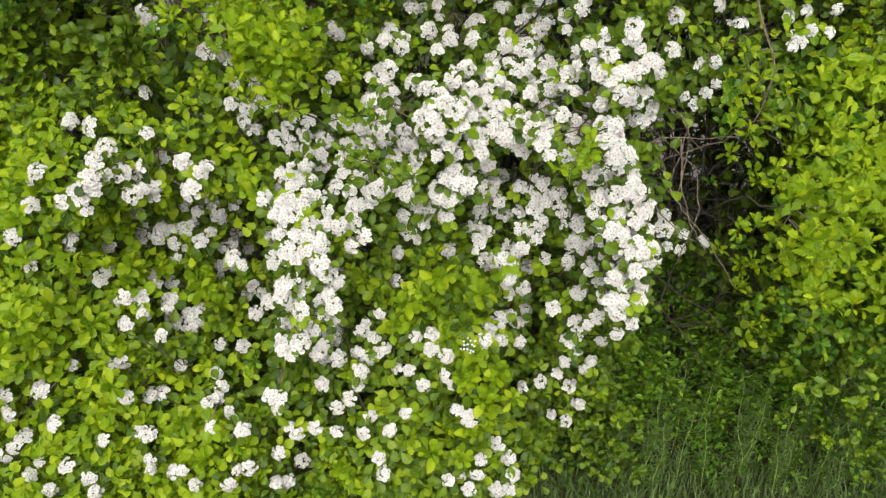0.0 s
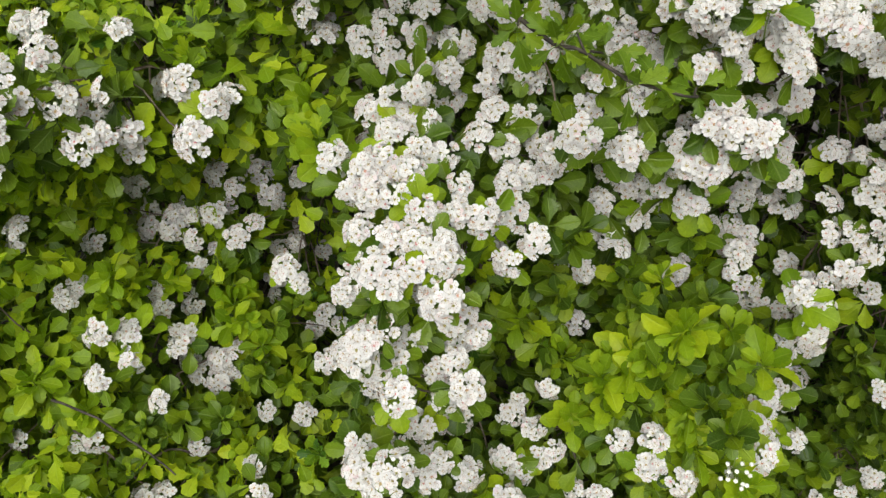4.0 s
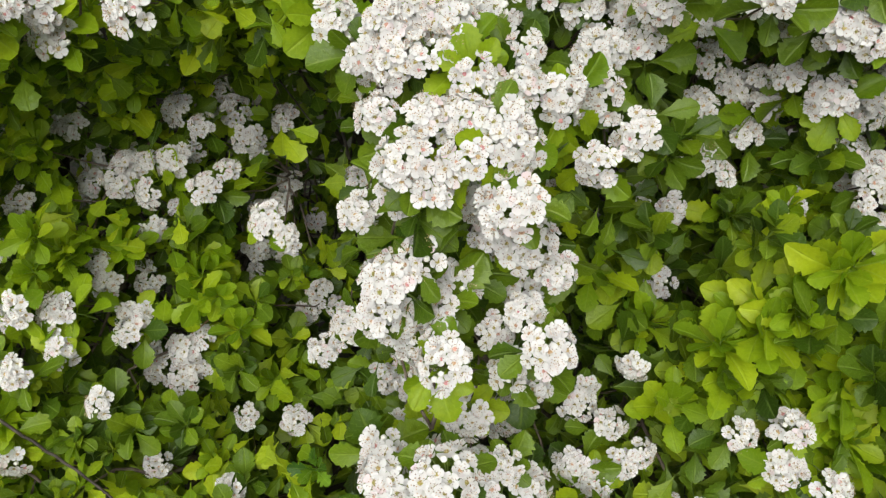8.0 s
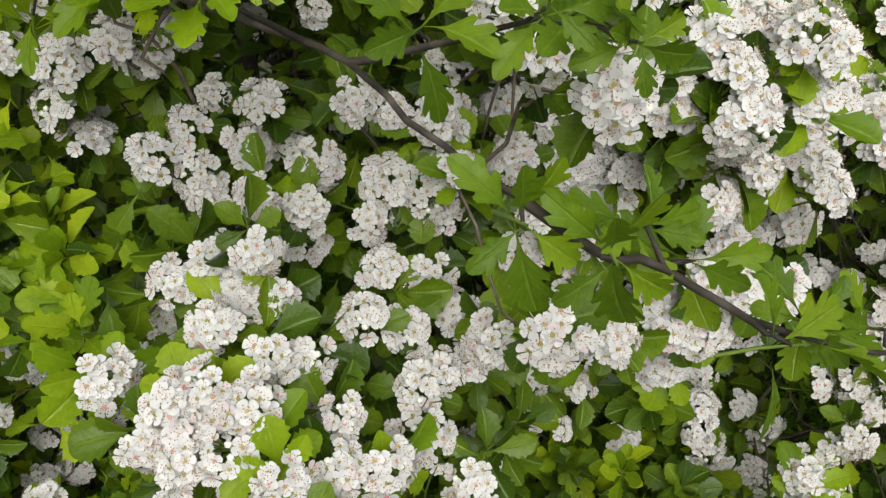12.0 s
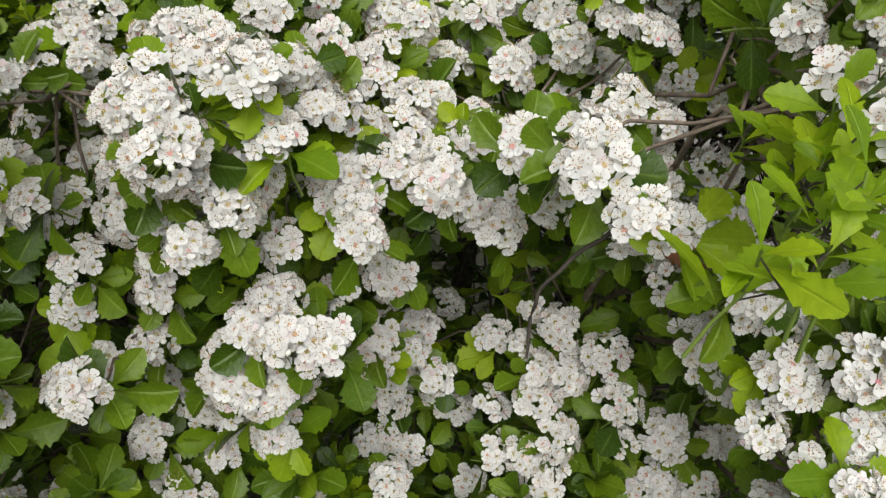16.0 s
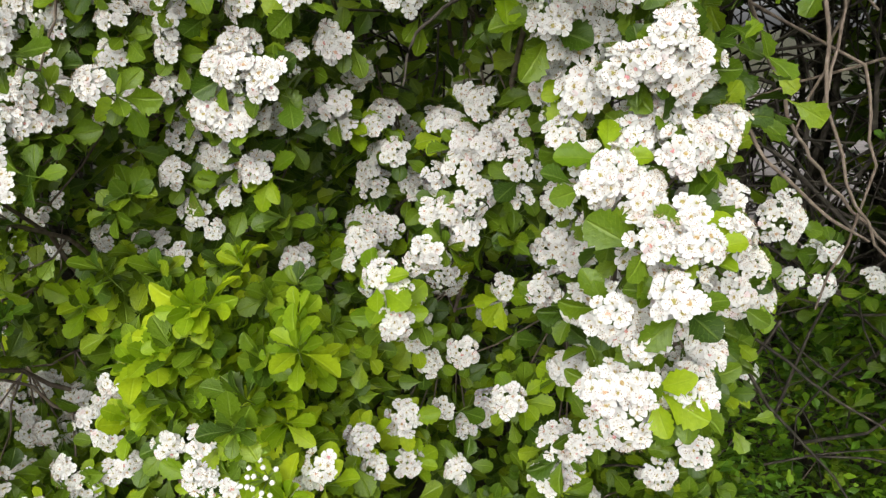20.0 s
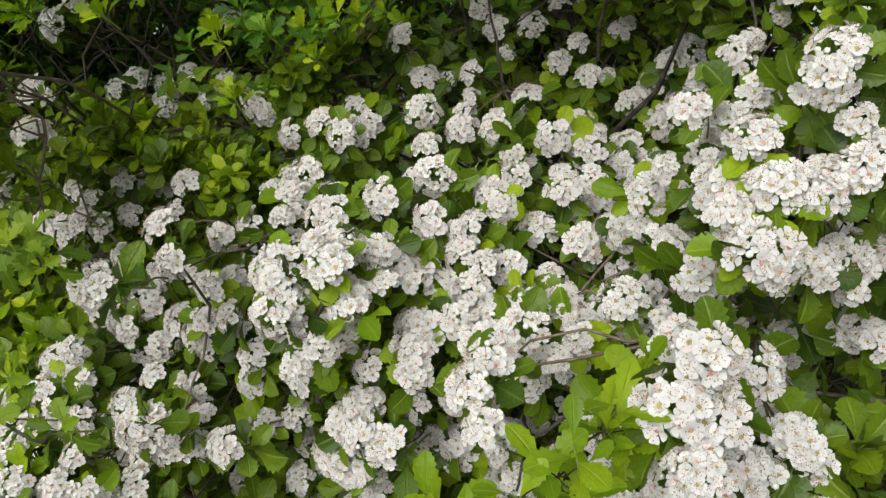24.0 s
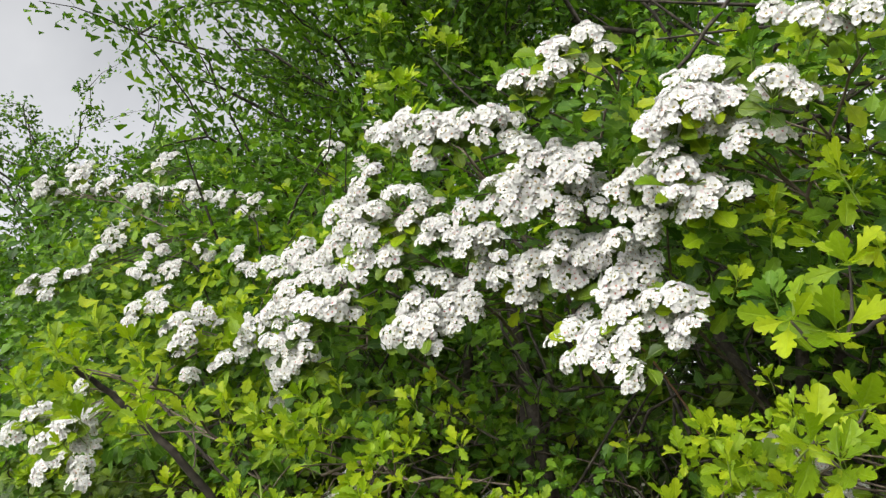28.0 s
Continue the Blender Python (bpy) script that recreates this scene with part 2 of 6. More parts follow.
def leaf_shape(detail=True, fold=0.25, curl=0.35, wide=0.62):
    """A hawthorn leaf, one long: wedge-shaped base, blunt lobes, folded along its midrib. Verts and quads."""
    if detail is True:
        prof = [(0, .012), (.15, .03), (.3, .11), (.45, .22), (.56, .335), (.63, .41), (.675, .325), (.75, .435), (.80, .335), (.87, .35), (.915, .25), (.955, .21), (1, .08)]
    elif detail is None:
        prof = [(0, .02), (.62, .42), (1, .08)]
    elif detail == "far":
        prof = [(0, .08), (.72, .46)]
    else:
        prof = None
    if detail is False:
        prof = [(0, 0, .012), (.27, .27, .05), (.47, .54, .30), (.55, .585, .25), (.68, .80, .43), (.77, .82, .33), (.89, .985, .25), (1, 1.0, .09)]
    elif detail == "lobed":
        prof = [(0, 0, .012), (.22, .22, .018), (.36, .34, .06), (.42, .47, .20), (.46, .60, .38), (.5, .67, .36), (.54, .64, .22), (.59, .68, .25), (.66, .82, .40), (.72, .9, .36), (.78, .84, .22), (.84, .93, .24), (.92, .99, .15), (1, 1.02, .04)]
    elif detail == "lobed_simple":
        prof = [(0, 0, .012), (.3, .3, .08), (.45, .55, .35), (.53, .6, .25), (.68, .83, .4), (.78, .82, .26), (.92, .97, .2), (1, 1, .06)]
    else:
        prof = [(s, s, w) for s, w in prof]
    v, f = [], []
    for c, s, w in prof:
        w *= wide
        zc, z = -curl * c * c * 0.5 + 0.05 * c, -curl * s * s * 0.5 + 0.05 * s
        v += [(s, -w, z + fold * w), (c, 0, zc), (s, w, z + fold * w * 0.9)]
    for i in range(len(prof) - 1):
        a = 3 * i
        f += [(a, a + 3, a + 4, a + 1), (a + 1, a + 4, a + 5, a + 2)]
    return np.array(v), np.array(f)


def turns(way, spin):
    """Rotation matrices whose x axis goes along way, spun about it."""
    x = way / np.linalg.norm(way, axis=1, keepdims=True)
    up = np.where(np.abs(x[:, 2:3]) > 0.95, np.array([[0, 1.0, 0]]), np.array([[0, 0, 1.0]]))
    y = np.cross(up, x)
    y /= np.linalg.norm(y, axis=1, keepdims=True)
    z = np.cross(x, y)
    c, s = np.cos(spin)[:, None], np.sin(spin)[:, None]
    return np.stack([x, y * c + z * s, z * c - y * s], axis=2)


def lying(g, n, out, up, side=0.0, loose=0.5):
    """Rotation matrices of leaves whose upper faces look outwards and up, their tips any way but mostly out and down."""
    z = np.stack([side + g.normal(0, loose, n), -out + g.normal(0, loose, n), up + g.normal(0, loose, n)], axis=1)
    z /= np.linalg.norm(z, axis=1, keepdims=True)
    x = np.stack([g.normal(0, 0.8, n), -0.35 + g.normal(0, 0.6, n), -0.3 + g.normal(0, 0.6, n)], axis=1)
    x -= z * (x * z).sum(1, keepdims=True)
    x /= np.linalg.norm(x, axis=1, keepdims=True)
    return np.stack([x, np.cross(z, x), z], axis=2)


def scatter_leaves(name, base, places, ways, spins, sizes, material, r=None):
    """Many leaves joined in one mesh."""
    v, f = base
    r = turns(ways, spins) if r is None else r
    pts = np.einsum("mij,nj->mni", r, v) * sizes[:, None, None] + places[:, None, :]
    faces = f[None] + (np.arange(len(places)) * len(v))[:, None, None]
    return fast_mesh(name, pts.reshape(-1, 3), [faces.reshape(-1, 4)], [material], rib=np.tile(blade_of(v), (len(pts), 1)))


def part(name, me, parent, m=None, label=""):
    """One mesh as a part of a thing or of a part, posed in the world."""
    ob = new(name, me)
    ob.parent = parent
    ob.matrix_basis = Matrix.Translation(-WORLD_OF[parent.name]) @ (m or Matrix.Identity(4))
    WORLD_OF[ob.name] = WORLD_OF[parent.name] + ob.matrix_basis.translation
    return tagged(ob, label)


WORLD_OF = {}


def thing(name, x, y, z, label, category, group="", kind=""):
    ob = new(name)
    ob.location = (x, y, z)
    WORLD_OF[ob.name] = Vector((x, y, z))
    return tagged(ob, label, category, group, kind)


def tube(verts, faces, pts, r0, r1, sides=5):
    """Add a tapered tube along pts to verts and faces (quads)."""
    pts = np.asarray(pts, dtype=float)
    t = np.gradient(pts, axis=0)
    t /= np.linalg.norm(t, axis=1, keepdims=True) + 1e-9
    side = np.cross(t, np.array([0.31, 0.2, 0.93]))
    side /= np.linalg.norm(side, axis=1, keepdims=True) + 1e-9
    other = np.cross(t, side)
    start = sum(len(v) for v in verts)
    ang = np.arange(sides) * 2 * np.pi / sides
    rad = np.linspace(r0, r1, len(pts))
    ring = pts[:, None] + rad[:, None, None] * (np.cos(ang)[None, :, None] * side[:, None] + np.sin(ang)[None, :, None] * other[:, None])
    verts.append(ring.reshape(-1, 3))
    i = np.arange(len(pts) - 1)[:, None] * sides
    j = np.arange(sides)[None]
    k = (j + 1) % sides
    faces.append(np.stack([i + j, i + k, i + sides + k, i + sides + j], axis=2).reshape(-1, 4) + start)


def bend(a, b, n=6, sag=0.0, wobble=0.01):
    """A bent line from a to b."""
    a, b = np.asarray(a, dtype=float), np.asarray(b, dtype=float)
    s = np.linspace(0, 1, n)[:, None]
    p = a + (b - a) * s
    p[:, 2] += sag * np.sin(s[:, 0] * np.pi)
    p[1:-1] += rng.normal(0, wobble, (n - 2, 3))
    return p


# ---- flower clusters: domes of five-petalled flowers ----
def flower_parts(r, spin, cup):
    """One flower facing +z: five cupped round petals, a heart and stamens with dark tips."""
    pv, pf, hv, hf, sv, sf, av, af = [], [], [], [], [], [], [], []
    for k in range(5):
        a = spin + k * 2 * math.pi / 5
        ca, sa = math.cos(a), math.sin(a)
        base = len(pv)
        lift = 0.07 * (k % 2) + 0.06 * math.sin(spin * 7 + k * 2.3)
        for x, w, z, crease in ((0.1, 0.06, 0.0, 0.0), (0.40, 0.29, 0.05, 0.08), (0.72, 0.47, 0.15, 0.14), (0.97, 0.43, 0.22, 0.12), (1.1, 0.22, 0.22, 0.04)):
            for side in (-1, 0, 1):
                q = x - (0.05 if side and x > 0.9 else 0.0) - (0.05 if not side and x > 1.0 else 0.0)
                h = z * cup + lift + crease * abs(side) * cup
                y = side * w
                pv.append(((q * ca - y * sa) * r, (q * sa + y * ca) * r, h * r))
        for i in range(4):
            b = base + 3 * i
            pf += [(b, b + 3, b + 4), (b, b + 4, b + 1), (b + 1, b + 4, b + 5), (b + 1, b + 5, b + 2)]
    hv = [(0, 0, 0.2 * r)] + [(0.31 * r * math.cos(k * math.pi / 3), 0.31 * r * math.sin(k * math.pi / 3), 0.06 * r) for k in range(6)]
    hf = [(0, 1 + k, 1 + (k + 1) % 6) for k in range(6)]
    for k in range(12):
        a = spin * 3 + k * 0.5236 + 0.2 * math.sin(k * 5)
        h = (0.62 + 0.15 * math.sin(k * 3.3)) * r
        d = (0.46 + 0.16 * math.cos(k * 2.1)) * r
        tip = (d * math.cos(a), d * math.sin(a), h)
        b = len(sv)
        sv += [(0.16 * r * math.cos(a - 0.12), 0.16 * r * math.sin(a - 0.12), 0.1 * r), (0.16 * r * math.cos(a + 0.12), 0.16 * r * math.sin(a + 0.12), 0.1 * r), tip]
        sf.append((b, b + 1, b + 2))
        b = len(av)
        q = 0.085 * r
        x, y, z = tip
        av += [(x, y, z + q), (x + q, y, z - q * 0.6), (x - q * 0.5, y + q * 0.87, z - q * 0.6), (x - q * 0.5, y - q * 0.87, z - q * 0.6)]
        af += [(b, b + 1, b + 2), (b, b + 2, b + 3), (b, b + 3, b + 1)]
    return [(np.array(v), np.array(f)) for v, f in ((pv, pf), (hv, hf), (sv, sf), (av, af))]


def cluster_mesh(seed, count, radius, buds=0.06, stamens=True, flower=0.0063):
    """A flat-topped dome of flowers on green stalks, facing +z."""
    g = np.random.default_rng(seed)
    verts, faces, index, total = [], [], [], 0
    sv, sf = [], []

    def add(v, f, i):
        nonlocal total
        verts.append(v)
        faces.append(f + total)
        index.append(i)
        total += len(v)

    for k in range(count):
        q = math.sqrt((k + 0.5) / count)
        a = k * 2.39996 + g.uniform(-0.3, 0.3)
        th = q * g.uniform(0.98, 1.2)
        at = np.array([math.sin(th) * math.cos(a), math.sin(th) * math.sin(a), math.cos(th) * 0.75]) * radius * 1.06 * g.uniform(0.88, 1.08)
        way = at / np.linalg.norm(at) + g.normal(0, 0.16, 3) + (0, 0, 0.4)
        way /= np.linalg.norm(way)
        x = np.cross(way, (0.3, 0.9, 0.1))
        x /= np.linalg.norm(x)
        r = np.stack([x, np.cross(way, x), way], axis=1)
        if g.uniform() < buds:
            u = [(0, 0, 1)] + [(math.cos(i * 1.2566), math.sin(i * 1.2566), 0.3) for i in range(5)] + [(math.cos(i * 1.2566 + .6) * .8, math.sin(i * 1.2566 + .6) * .8, -.5) for i in range(5)] + [(0, 0, -1)]
            uf = [(0, 1 + i, 1 + (i + 1) % 5) for i in range(5)] + [(1 + i, 6 + i, 1 + (i + 1) % 5) for i in range(5)] + [(1 + (i + 1) % 5, 6 + i, 6 + (i + 1) % 5) for i in range(5)] + [(11, 6 + (i + 1) % 5, 6 + i) for i in range(5)]
            add(np.array(u) * 0.0026 + at, np.array(uf), 4)
        else:
            size = flower * g.uniform(0.84, 1.14)
            for i, (v, f) in enumerate(flower_parts(size, g.uniform(0, 6), g.uniform(0.5, 2.0))):
                if i < 2 or stamens:
                    add(v @ r.T + at, f, i)
        tube(sv, sf, [(0, 0, -0.012), at * 0.96], 0.0007, 0.0005, 3)
    quads = np.concatenate(sf) + total
    verts.append(np.concatenate(sv))
    return fast_mesh("blossom", np.concatenate(verts), faces + [quads], [PETAL, HEART, STAMEN, ANTHER, BUD, STALK], index + [5])


CLUSTERS = [cluster_mesh(10 + i, n, r) for i, (n, r) in enumerate([(18, .0178), (21, .0195), (16, .0165), (23, .0205), (19, .0185), (13, .015), (20, .019)])]
CLUSTERS_HIGH = [cluster_mesh(30 + i, n, r, 0.04, False, 0.0053) for i, (n, r) in enumerate([(22, .0175), (26, .0195), (19, .0165), (24, .019)])]
BUDS = cluster_mesh(40, 14, 0.018, 1.0)


def tuft_mesh(seed, count, size, material, spread=1.0, fold=0.25, flat=1.0, shape=True, wide=1.0):
    """A rosette of hawthorn leaves round a short shoot, facing +z."""
    g = np.random.default_rng(seed)
    v, f, blades_at = [], [], []
    for k in range(count):
        base_v, base_f = leaf_shape(shape, g.uniform(0.1, 0.65) + fold - 0.25, g.uniform(0.15, 0.95), g.uniform(0.46, 0.62) * wide * (1.4 if shape == "lobed" else 1.0))
        a = k * 2.39996 + g.uniform(-0.3, 0.3)
        lift = g.uniform(0.1, 0.95) if k < count * 0.7 else g.uniform(0.8, 1.4)
        lift *= flat
        way = np.array([[math.cos(a) * math.cos(lift) * spread, math.sin(a) * math.cos(lift) * spread, math.sin(lift)]])
        r = turns(way, np.array([g.uniform(-0.8, 0.8)]))[0]
        s = size * g.uniform(0.65, 1.12)
        f.append(base_f + sum(len(q) for q in v))
        blades_at.append(blade_of(base_v))
        v.append(base_v @ r.T * s + (0, 0, g.uniform(-0.012, 0.008)))
    tv, tf = [np.concatenate(v)], []
    ribs = np.concatenate(blades_at)
    tube(tv, tf, [(0, 0, -0.03), (0.001, 0, -0.012), (0, 0, 0.004)], 0.0009, 0.0006, 4)
    return fast_mesh("leaf_rosette", np.concatenate(tv), [np.concatenate(f), tf[0]], [material, STALK], [0, 1], rib=np.concatenate([ribs, np.ones((len(tv[1]), 3))]))


TUFTS = [tuft_mesh(60 + i, n, s, LEAF, wide=1.45) for i, (n, s) in enumerate([(11, .033), (12, .031), (10, .037), (12, .032), (11, .030), (12, .035)])]
COLLARS = [tuft_mesh(100 + i, n, s, m, flat=0.3, wide=1.35) for i, (n, s, m) in enumerate([(6, .036, LEAF), (7, .034, LEAF), (6, .035, YOUNG), (5, .038, LEAF)])]
BRIGHT = [tuft_mesh(80 + i, n, s, YOUNG, flat=1.0, wide=1.18) for i, (n, s) in enumerate([(13, .036), (14, .038), (12, .040)])]


LOBED = [tuft_mesh(120 + i, n, s, YOUNG, shape="lobed", wide=w) for i, (n, s, w) in enumerate([(9, .033, .75), (6, .040, .8), (10, .030, .72)])]
LOBED_NEAR = [tuft_mesh(140 + i, n, s, LEAF_FRESH, shape="lobed", flat=0.8, wide=0.85) for i, (n, s) in enumerate([(5, .034), (6, .032)])]
SHOOTS = [tuft_mesh(150 + i, n, s, YOUNG) for i, (n, s) in enumerate([(3, .030), (2, .027), (4, .032)])]
LOBED_OLD = [tuft_mesh(130 + i, n, s, LEAF_TOP, shape="lobed", wide=0.85) for i, (n, s) in enumerate([(10, .032), (11, .030), (9, .034)])]


def facing(at, out, spin, scale):
    """A pose at a place, its z axis along out."""
    q = Vector(out).to_track_quat("Z", "Y").to_matrix().to_4x4()
    return Matrix.Translation(at) @ q @ Matrix.Rotation(spin, 4, "Z") @ Matrix.Diagonal((scale, scale, scale, 1))


FRONT, BLOSSOM = [], []


def outward(g, up=0.5, side=0.0):
    v = Vector((side + g.normal(0, 0.32), -1 + g.normal(0, 0.15), up + g.normal(0, 0.35)))
    return v.normalized()


def open_side(p):
    """From each place, the direction of the open air in front of the hedge."""
    p = np.atleast_2d(p)
    high = p[:, 2] > 1.62
    v = np.stack([np.where(high, 0.25, np.clip(0.1 + 0.4 * p[:, 0], -0.2, 0.25)), np.full(len(p), 0.88), np.where(high, 1.55, 1.28)], axis=1) - p
    return v / np.linalg.norm(v, axis=1, keepdims=True)


def stems(parent, name, root, tips, r0, label, material=None):
    """The wood of a branch: a bent main stem and a twig to each tip, as one mesh under the bush."""
    tips = [np.array(p) for p in tips]
    mid = sum(tips) / len(tips) + np.array((0, 0.11, -0.01))
    far = max(tips, key=lambda p: np.linalg.norm(p - np.array(root))) + np.array((0, 0.09, 0))
    root = np.array(root)
    main = np.concatenate([bend(root, mid, 6, 0.02, 0.008), bend(mid, far, 6, 0.01, 0.005)[1:]])
    v, f = [], []
    tube(v, f, main - root, r0, 0.0012, 6)
    for p in tips:
        p = p + np.array((0, 0.016, -0.008))
        j = int(np.argmin(np.linalg.norm(main - p + (0, 0, 0.02), axis=1)))
        j = max(j - 1, 0)
        behind = p - open_side(p)[0] * 0.06
        tube(v, f, np.concatenate([bend(main[j], behind, 4, 0.0, 0.004), bend(behind, p, 3, 0.0, 0.002)[1:]]) - root, 0.0015, 0.0008, 5)
    me = fast_mesh(name, np.concatenate(v), [np.concatenate(f)], [material or TWIG])
    return part(name, me, parent, Matrix.Translation(root), label)


def flowering_branch(bush, root, tips, up=0.5, leaves=1.0, more=1, side=0.0):
    """A branch with a flower cluster at each tip and leaves round it."""
    b = stems(bush, "flowering_branch", root, tips, 0.0034, "grey-brown hawthorn branch laden with white blossom")
    kinds = CLUSTERS_HIGH if bush is bush_top or bush is bush_right else CLUSTERS
    for p in tips:
        out = outward(rng, up, side)
        part("blossom", kinds[rng.integers(len(kinds))], b, facing(p, out, rng.uniform(0, 6.28), rng.uniform(0.82, 1.04) * (1.1 if bush is bush_left else 1.06 if bush is bush_main else 1.18 if bush is bush_top else 1.0)))
        FRONT.append(p)
        BLOSSOM.append(p)
        for _ in range(more if more > 1 or rng.uniform() < (0.25 if bush is bush_mid else 0.4) else 0):
            d = Vector(rng.normal(0, 1, 3))
            d = (d - out * d.dot(out)).normalized() * rng.uniform(0.022, 0.036) - out * rng.uniform(0.0, 0.018)
            part("blossom", kinds[rng.integers(len(kinds))], b, facing(Vector(p) + d, outward(rng, up, side), rng.uniform(0, 6.28), rng.uniform(0.62, 0.85) * (1.15 if bush is bush_top else 1.0)))
        if rng.uniform() < leaves:
            q = Vector(p) - out * 0.013 + Vector(rng.normal(0, 0.006, 3))
            part("leaf_rosette", COLLARS[rng.integers(len(COLLARS))], b, facing(q, out, rng.uniform(0, 6.28), rng.uniform(0.85, 1.2)))
    return b


def before_blossom(p, reach=0.028):
    """Which places would hide a blossom: near one and outside of it."""
    p = np.atleast_2d(p)
    hide = np.zeros(len(p), dtype=bool)
    at = np.array(BLOSSOM)
    o = open_side(at)
    for i in range(0, len(p), 3000):
        d = p[i:i + 3000, None] - at[None]
        along = (d * o[None]).sum(2)
        across = np.sqrt(np.maximum((d ** 2).sum(2) - along ** 2, 0))
        hide[i:i + 3000] = ((across < reach) & (along > -0.012) & (along < 0.3)).any(1)
    return hide


def leafy_branch(bush, root, tips, meshes, per=4, spread=0.035, scale=1.0, front=True, name="leafy_branch", up=1.1, clear=True):
    """A branch with tufts of leaves about each tip, clear of the blossom."""
    b = stems(bush, name, root, tips, 0.0026, "thin twiggy hawthorn branch with fresh green leaves")
    for p in tips:
        if front:
            FRONT.append(p)
        for _ in range(per):
            q = Vector(p) + Vector(rng.normal(0, spread, 3))
            if clear and before_blossom(np.array(q), 0.04)[0]:
                q = Vector(p) + Vector(rng.normal(0, spread, 3))
                if before_blossom(np.array(q), 0.04)[0]:
                    continue
            part("leaf_rosette", meshes[rng.integers(len(meshes))], b, facing(q, outward(rng, up), rng.uniform(0, 6.28), scale * rng.uniform(0.8, 1.15)))
    return b


# ---- ground ----
def ground_height(x, y):
    return 0.03 * noise.noise(Vector((x * 0.7, y * 0.7, 3.0))) - 0.03 * max(0.0, y - 4)


gx = np.concatenate([np.linspace(-400, -8, 12), np.linspace(-6, 6, 61), np.linspace(8, 400, 12)])
gy = np.concatenate([np.linspace(-400, -6, 12), np.linspace(-4, 8, 61), np.linspace(10, 400, 12)])
gv = np.array([(x, y, ground_height(x, y) if abs(x) < 7 and abs(y) < 9 else -0.1) for y in gy for x in gx])
nx = len(gx)
gi = (np.arange(len(gy) - 1)[:, None] * nx + np.arange(nx - 1)[None]).ravel()
ground = new("ground", fast_mesh("ground", gv, [np.stack([gi, gi + 1, gi + nx + 1, gi + nx], axis=1)], [SOIL]))
tagged(ground, "dark soil and leaf litter at the foot of the hedge", "ground", kind="structure")

rv = np.array([(x, y, z) for z in (-0.4, 0.01) for y in (5.2, 17.0) for x in (1.0, 3.0, 6.0, 10.0, 16.0, 30.0, 60.0)])
rf = np.concatenate([np.array([(14 + i, 15 + i, 22 + i, 21 + i), (i, i + 1, i + 15, i + 14), (7 + i, 21 + i, 22 + i, 8 + i)]) for i in range(6)])
road = new("road", fast_mesh("road", rv, [rf], [PATH], smooth=False))
tagged(road, "pale worn road glimpsed through the hedge", "road", kind="structure")

# ---- the hedge: hawthorn bushes with their branches ----
bush_left = thing("hawthorn_bush", -1.0, 2.3, 0.0, "hawthorn bush with scattered white blossom and yellow-green leaves", "bush", "hawthorn hedge")
bush_mid = thing("hawthorn_bush", -0.25, 2.2, 0.0, "hawthorn bush with a thick hanging column of white blossom", "bush", "hawthorn hedge")
bush_main = thing("hawthorn_bush", 0.3, 2.2, 0.0, "hawthorn bush densely laden with white blossom sprays", "bush", "hawthorn hedge")
bush_right = thing("hawthorn_bush", 1.1, 2.4, 0.0, "leafy hawthorn bush with few blossoms beside a dark hollow", "bush", "hawthorn hedge")
bush_top = thing("hawthorn_bush", -0.3, 2.7, 0.0, "tall arching hawthorn with blossom sprays above the hedge", "bush", "hawthorn hedge")

flowering_branch(bush_left, (-0.56, 1.87, 0.39), [(-0.58, 1.74, 0.622), (-0.527, 1.763, 0.604), (-0.668, 1.671, 0.599), (-0.562, 1.64, 0.599), (-0.523, 1.441, 0.577), (-0.564, 1.548, 0.57), (-0.696, 1.484, 0.518), (-0.685, 1.457, 0.468), (-0.626, 1.443, 0.442), (-0.588, 1.455, 0.393)])
flowering_branch(bush_left, (-0.89, 1.85, 0.23), [(-0.908, 1.601, 0.64), (-0.962, 1.539, 0.606), (-1.044, 1.532, 0.592), (-1.033, 1.511, 0.558), (-0.91, 1.48, 0.55), (-0.785, 1.449, 0.526), (-0.993, 1.48, 0.507), (-1.043, 1.468, 0.465), (-0.878, 1.435, 0.46), (-0.824, 1.426, 0.436), (-0.977, 1.444, 0.426), (-0.922, 1.42, 0.405), (-0.812, 1.416, 0.402)])
flowering_branch(bush_left, (-0.56, 2.32, 0.78), [(-0.668, 1.86, 0.98), (-0.615, 1.898, 0.97), (-0.634, 1.843, 0.963), (-0.559, 1.933, 0.954), (-0.598, 1.89, 0.939), (-0.658, 1.807, 0.93), (-0.62, 1.798, 0.898), (-0.51, 1.704, 0.893), (-0.568, 1.95, 0.861), (-0.592, 1.895, 0.838), (-0.603, 1.888, 0.788), (-0.561, 2.029, 0.78), (-0.576, 1.922, 0.778), (-0.511, 1.865, 0.735), (-0.531, 1.86, 0.711)])
flowering_branch(bush_left, (-0.61, 2.05, 0.97), [(-0.542, 1.755, 1.389), (-0.518, 1.748, 1.387), (-0.653, 1.631, 1.225), (-0.73, 1.59, 1.204), (-0.711, 1.504, 1.175), (-0.568, 1.598, 1.173), (-0.723, 1.474, 1.166), (-0.652, 1.58, 1.162), (-0.686, 1.54, 1.16), (-0.526, 1.624, 1.153), (-0.534, 1.596, 1.149), (-0.666, 1.739, 1.139), (-0.753, 1.499, 1.119), (-0.546, 1.565, 1.117), (-0.646, 1.601, 1.114), (-0.67, 1.543, 1.112), (-0.652, 1.621, 1.089), (-0.69, 1.611, 1.132)])
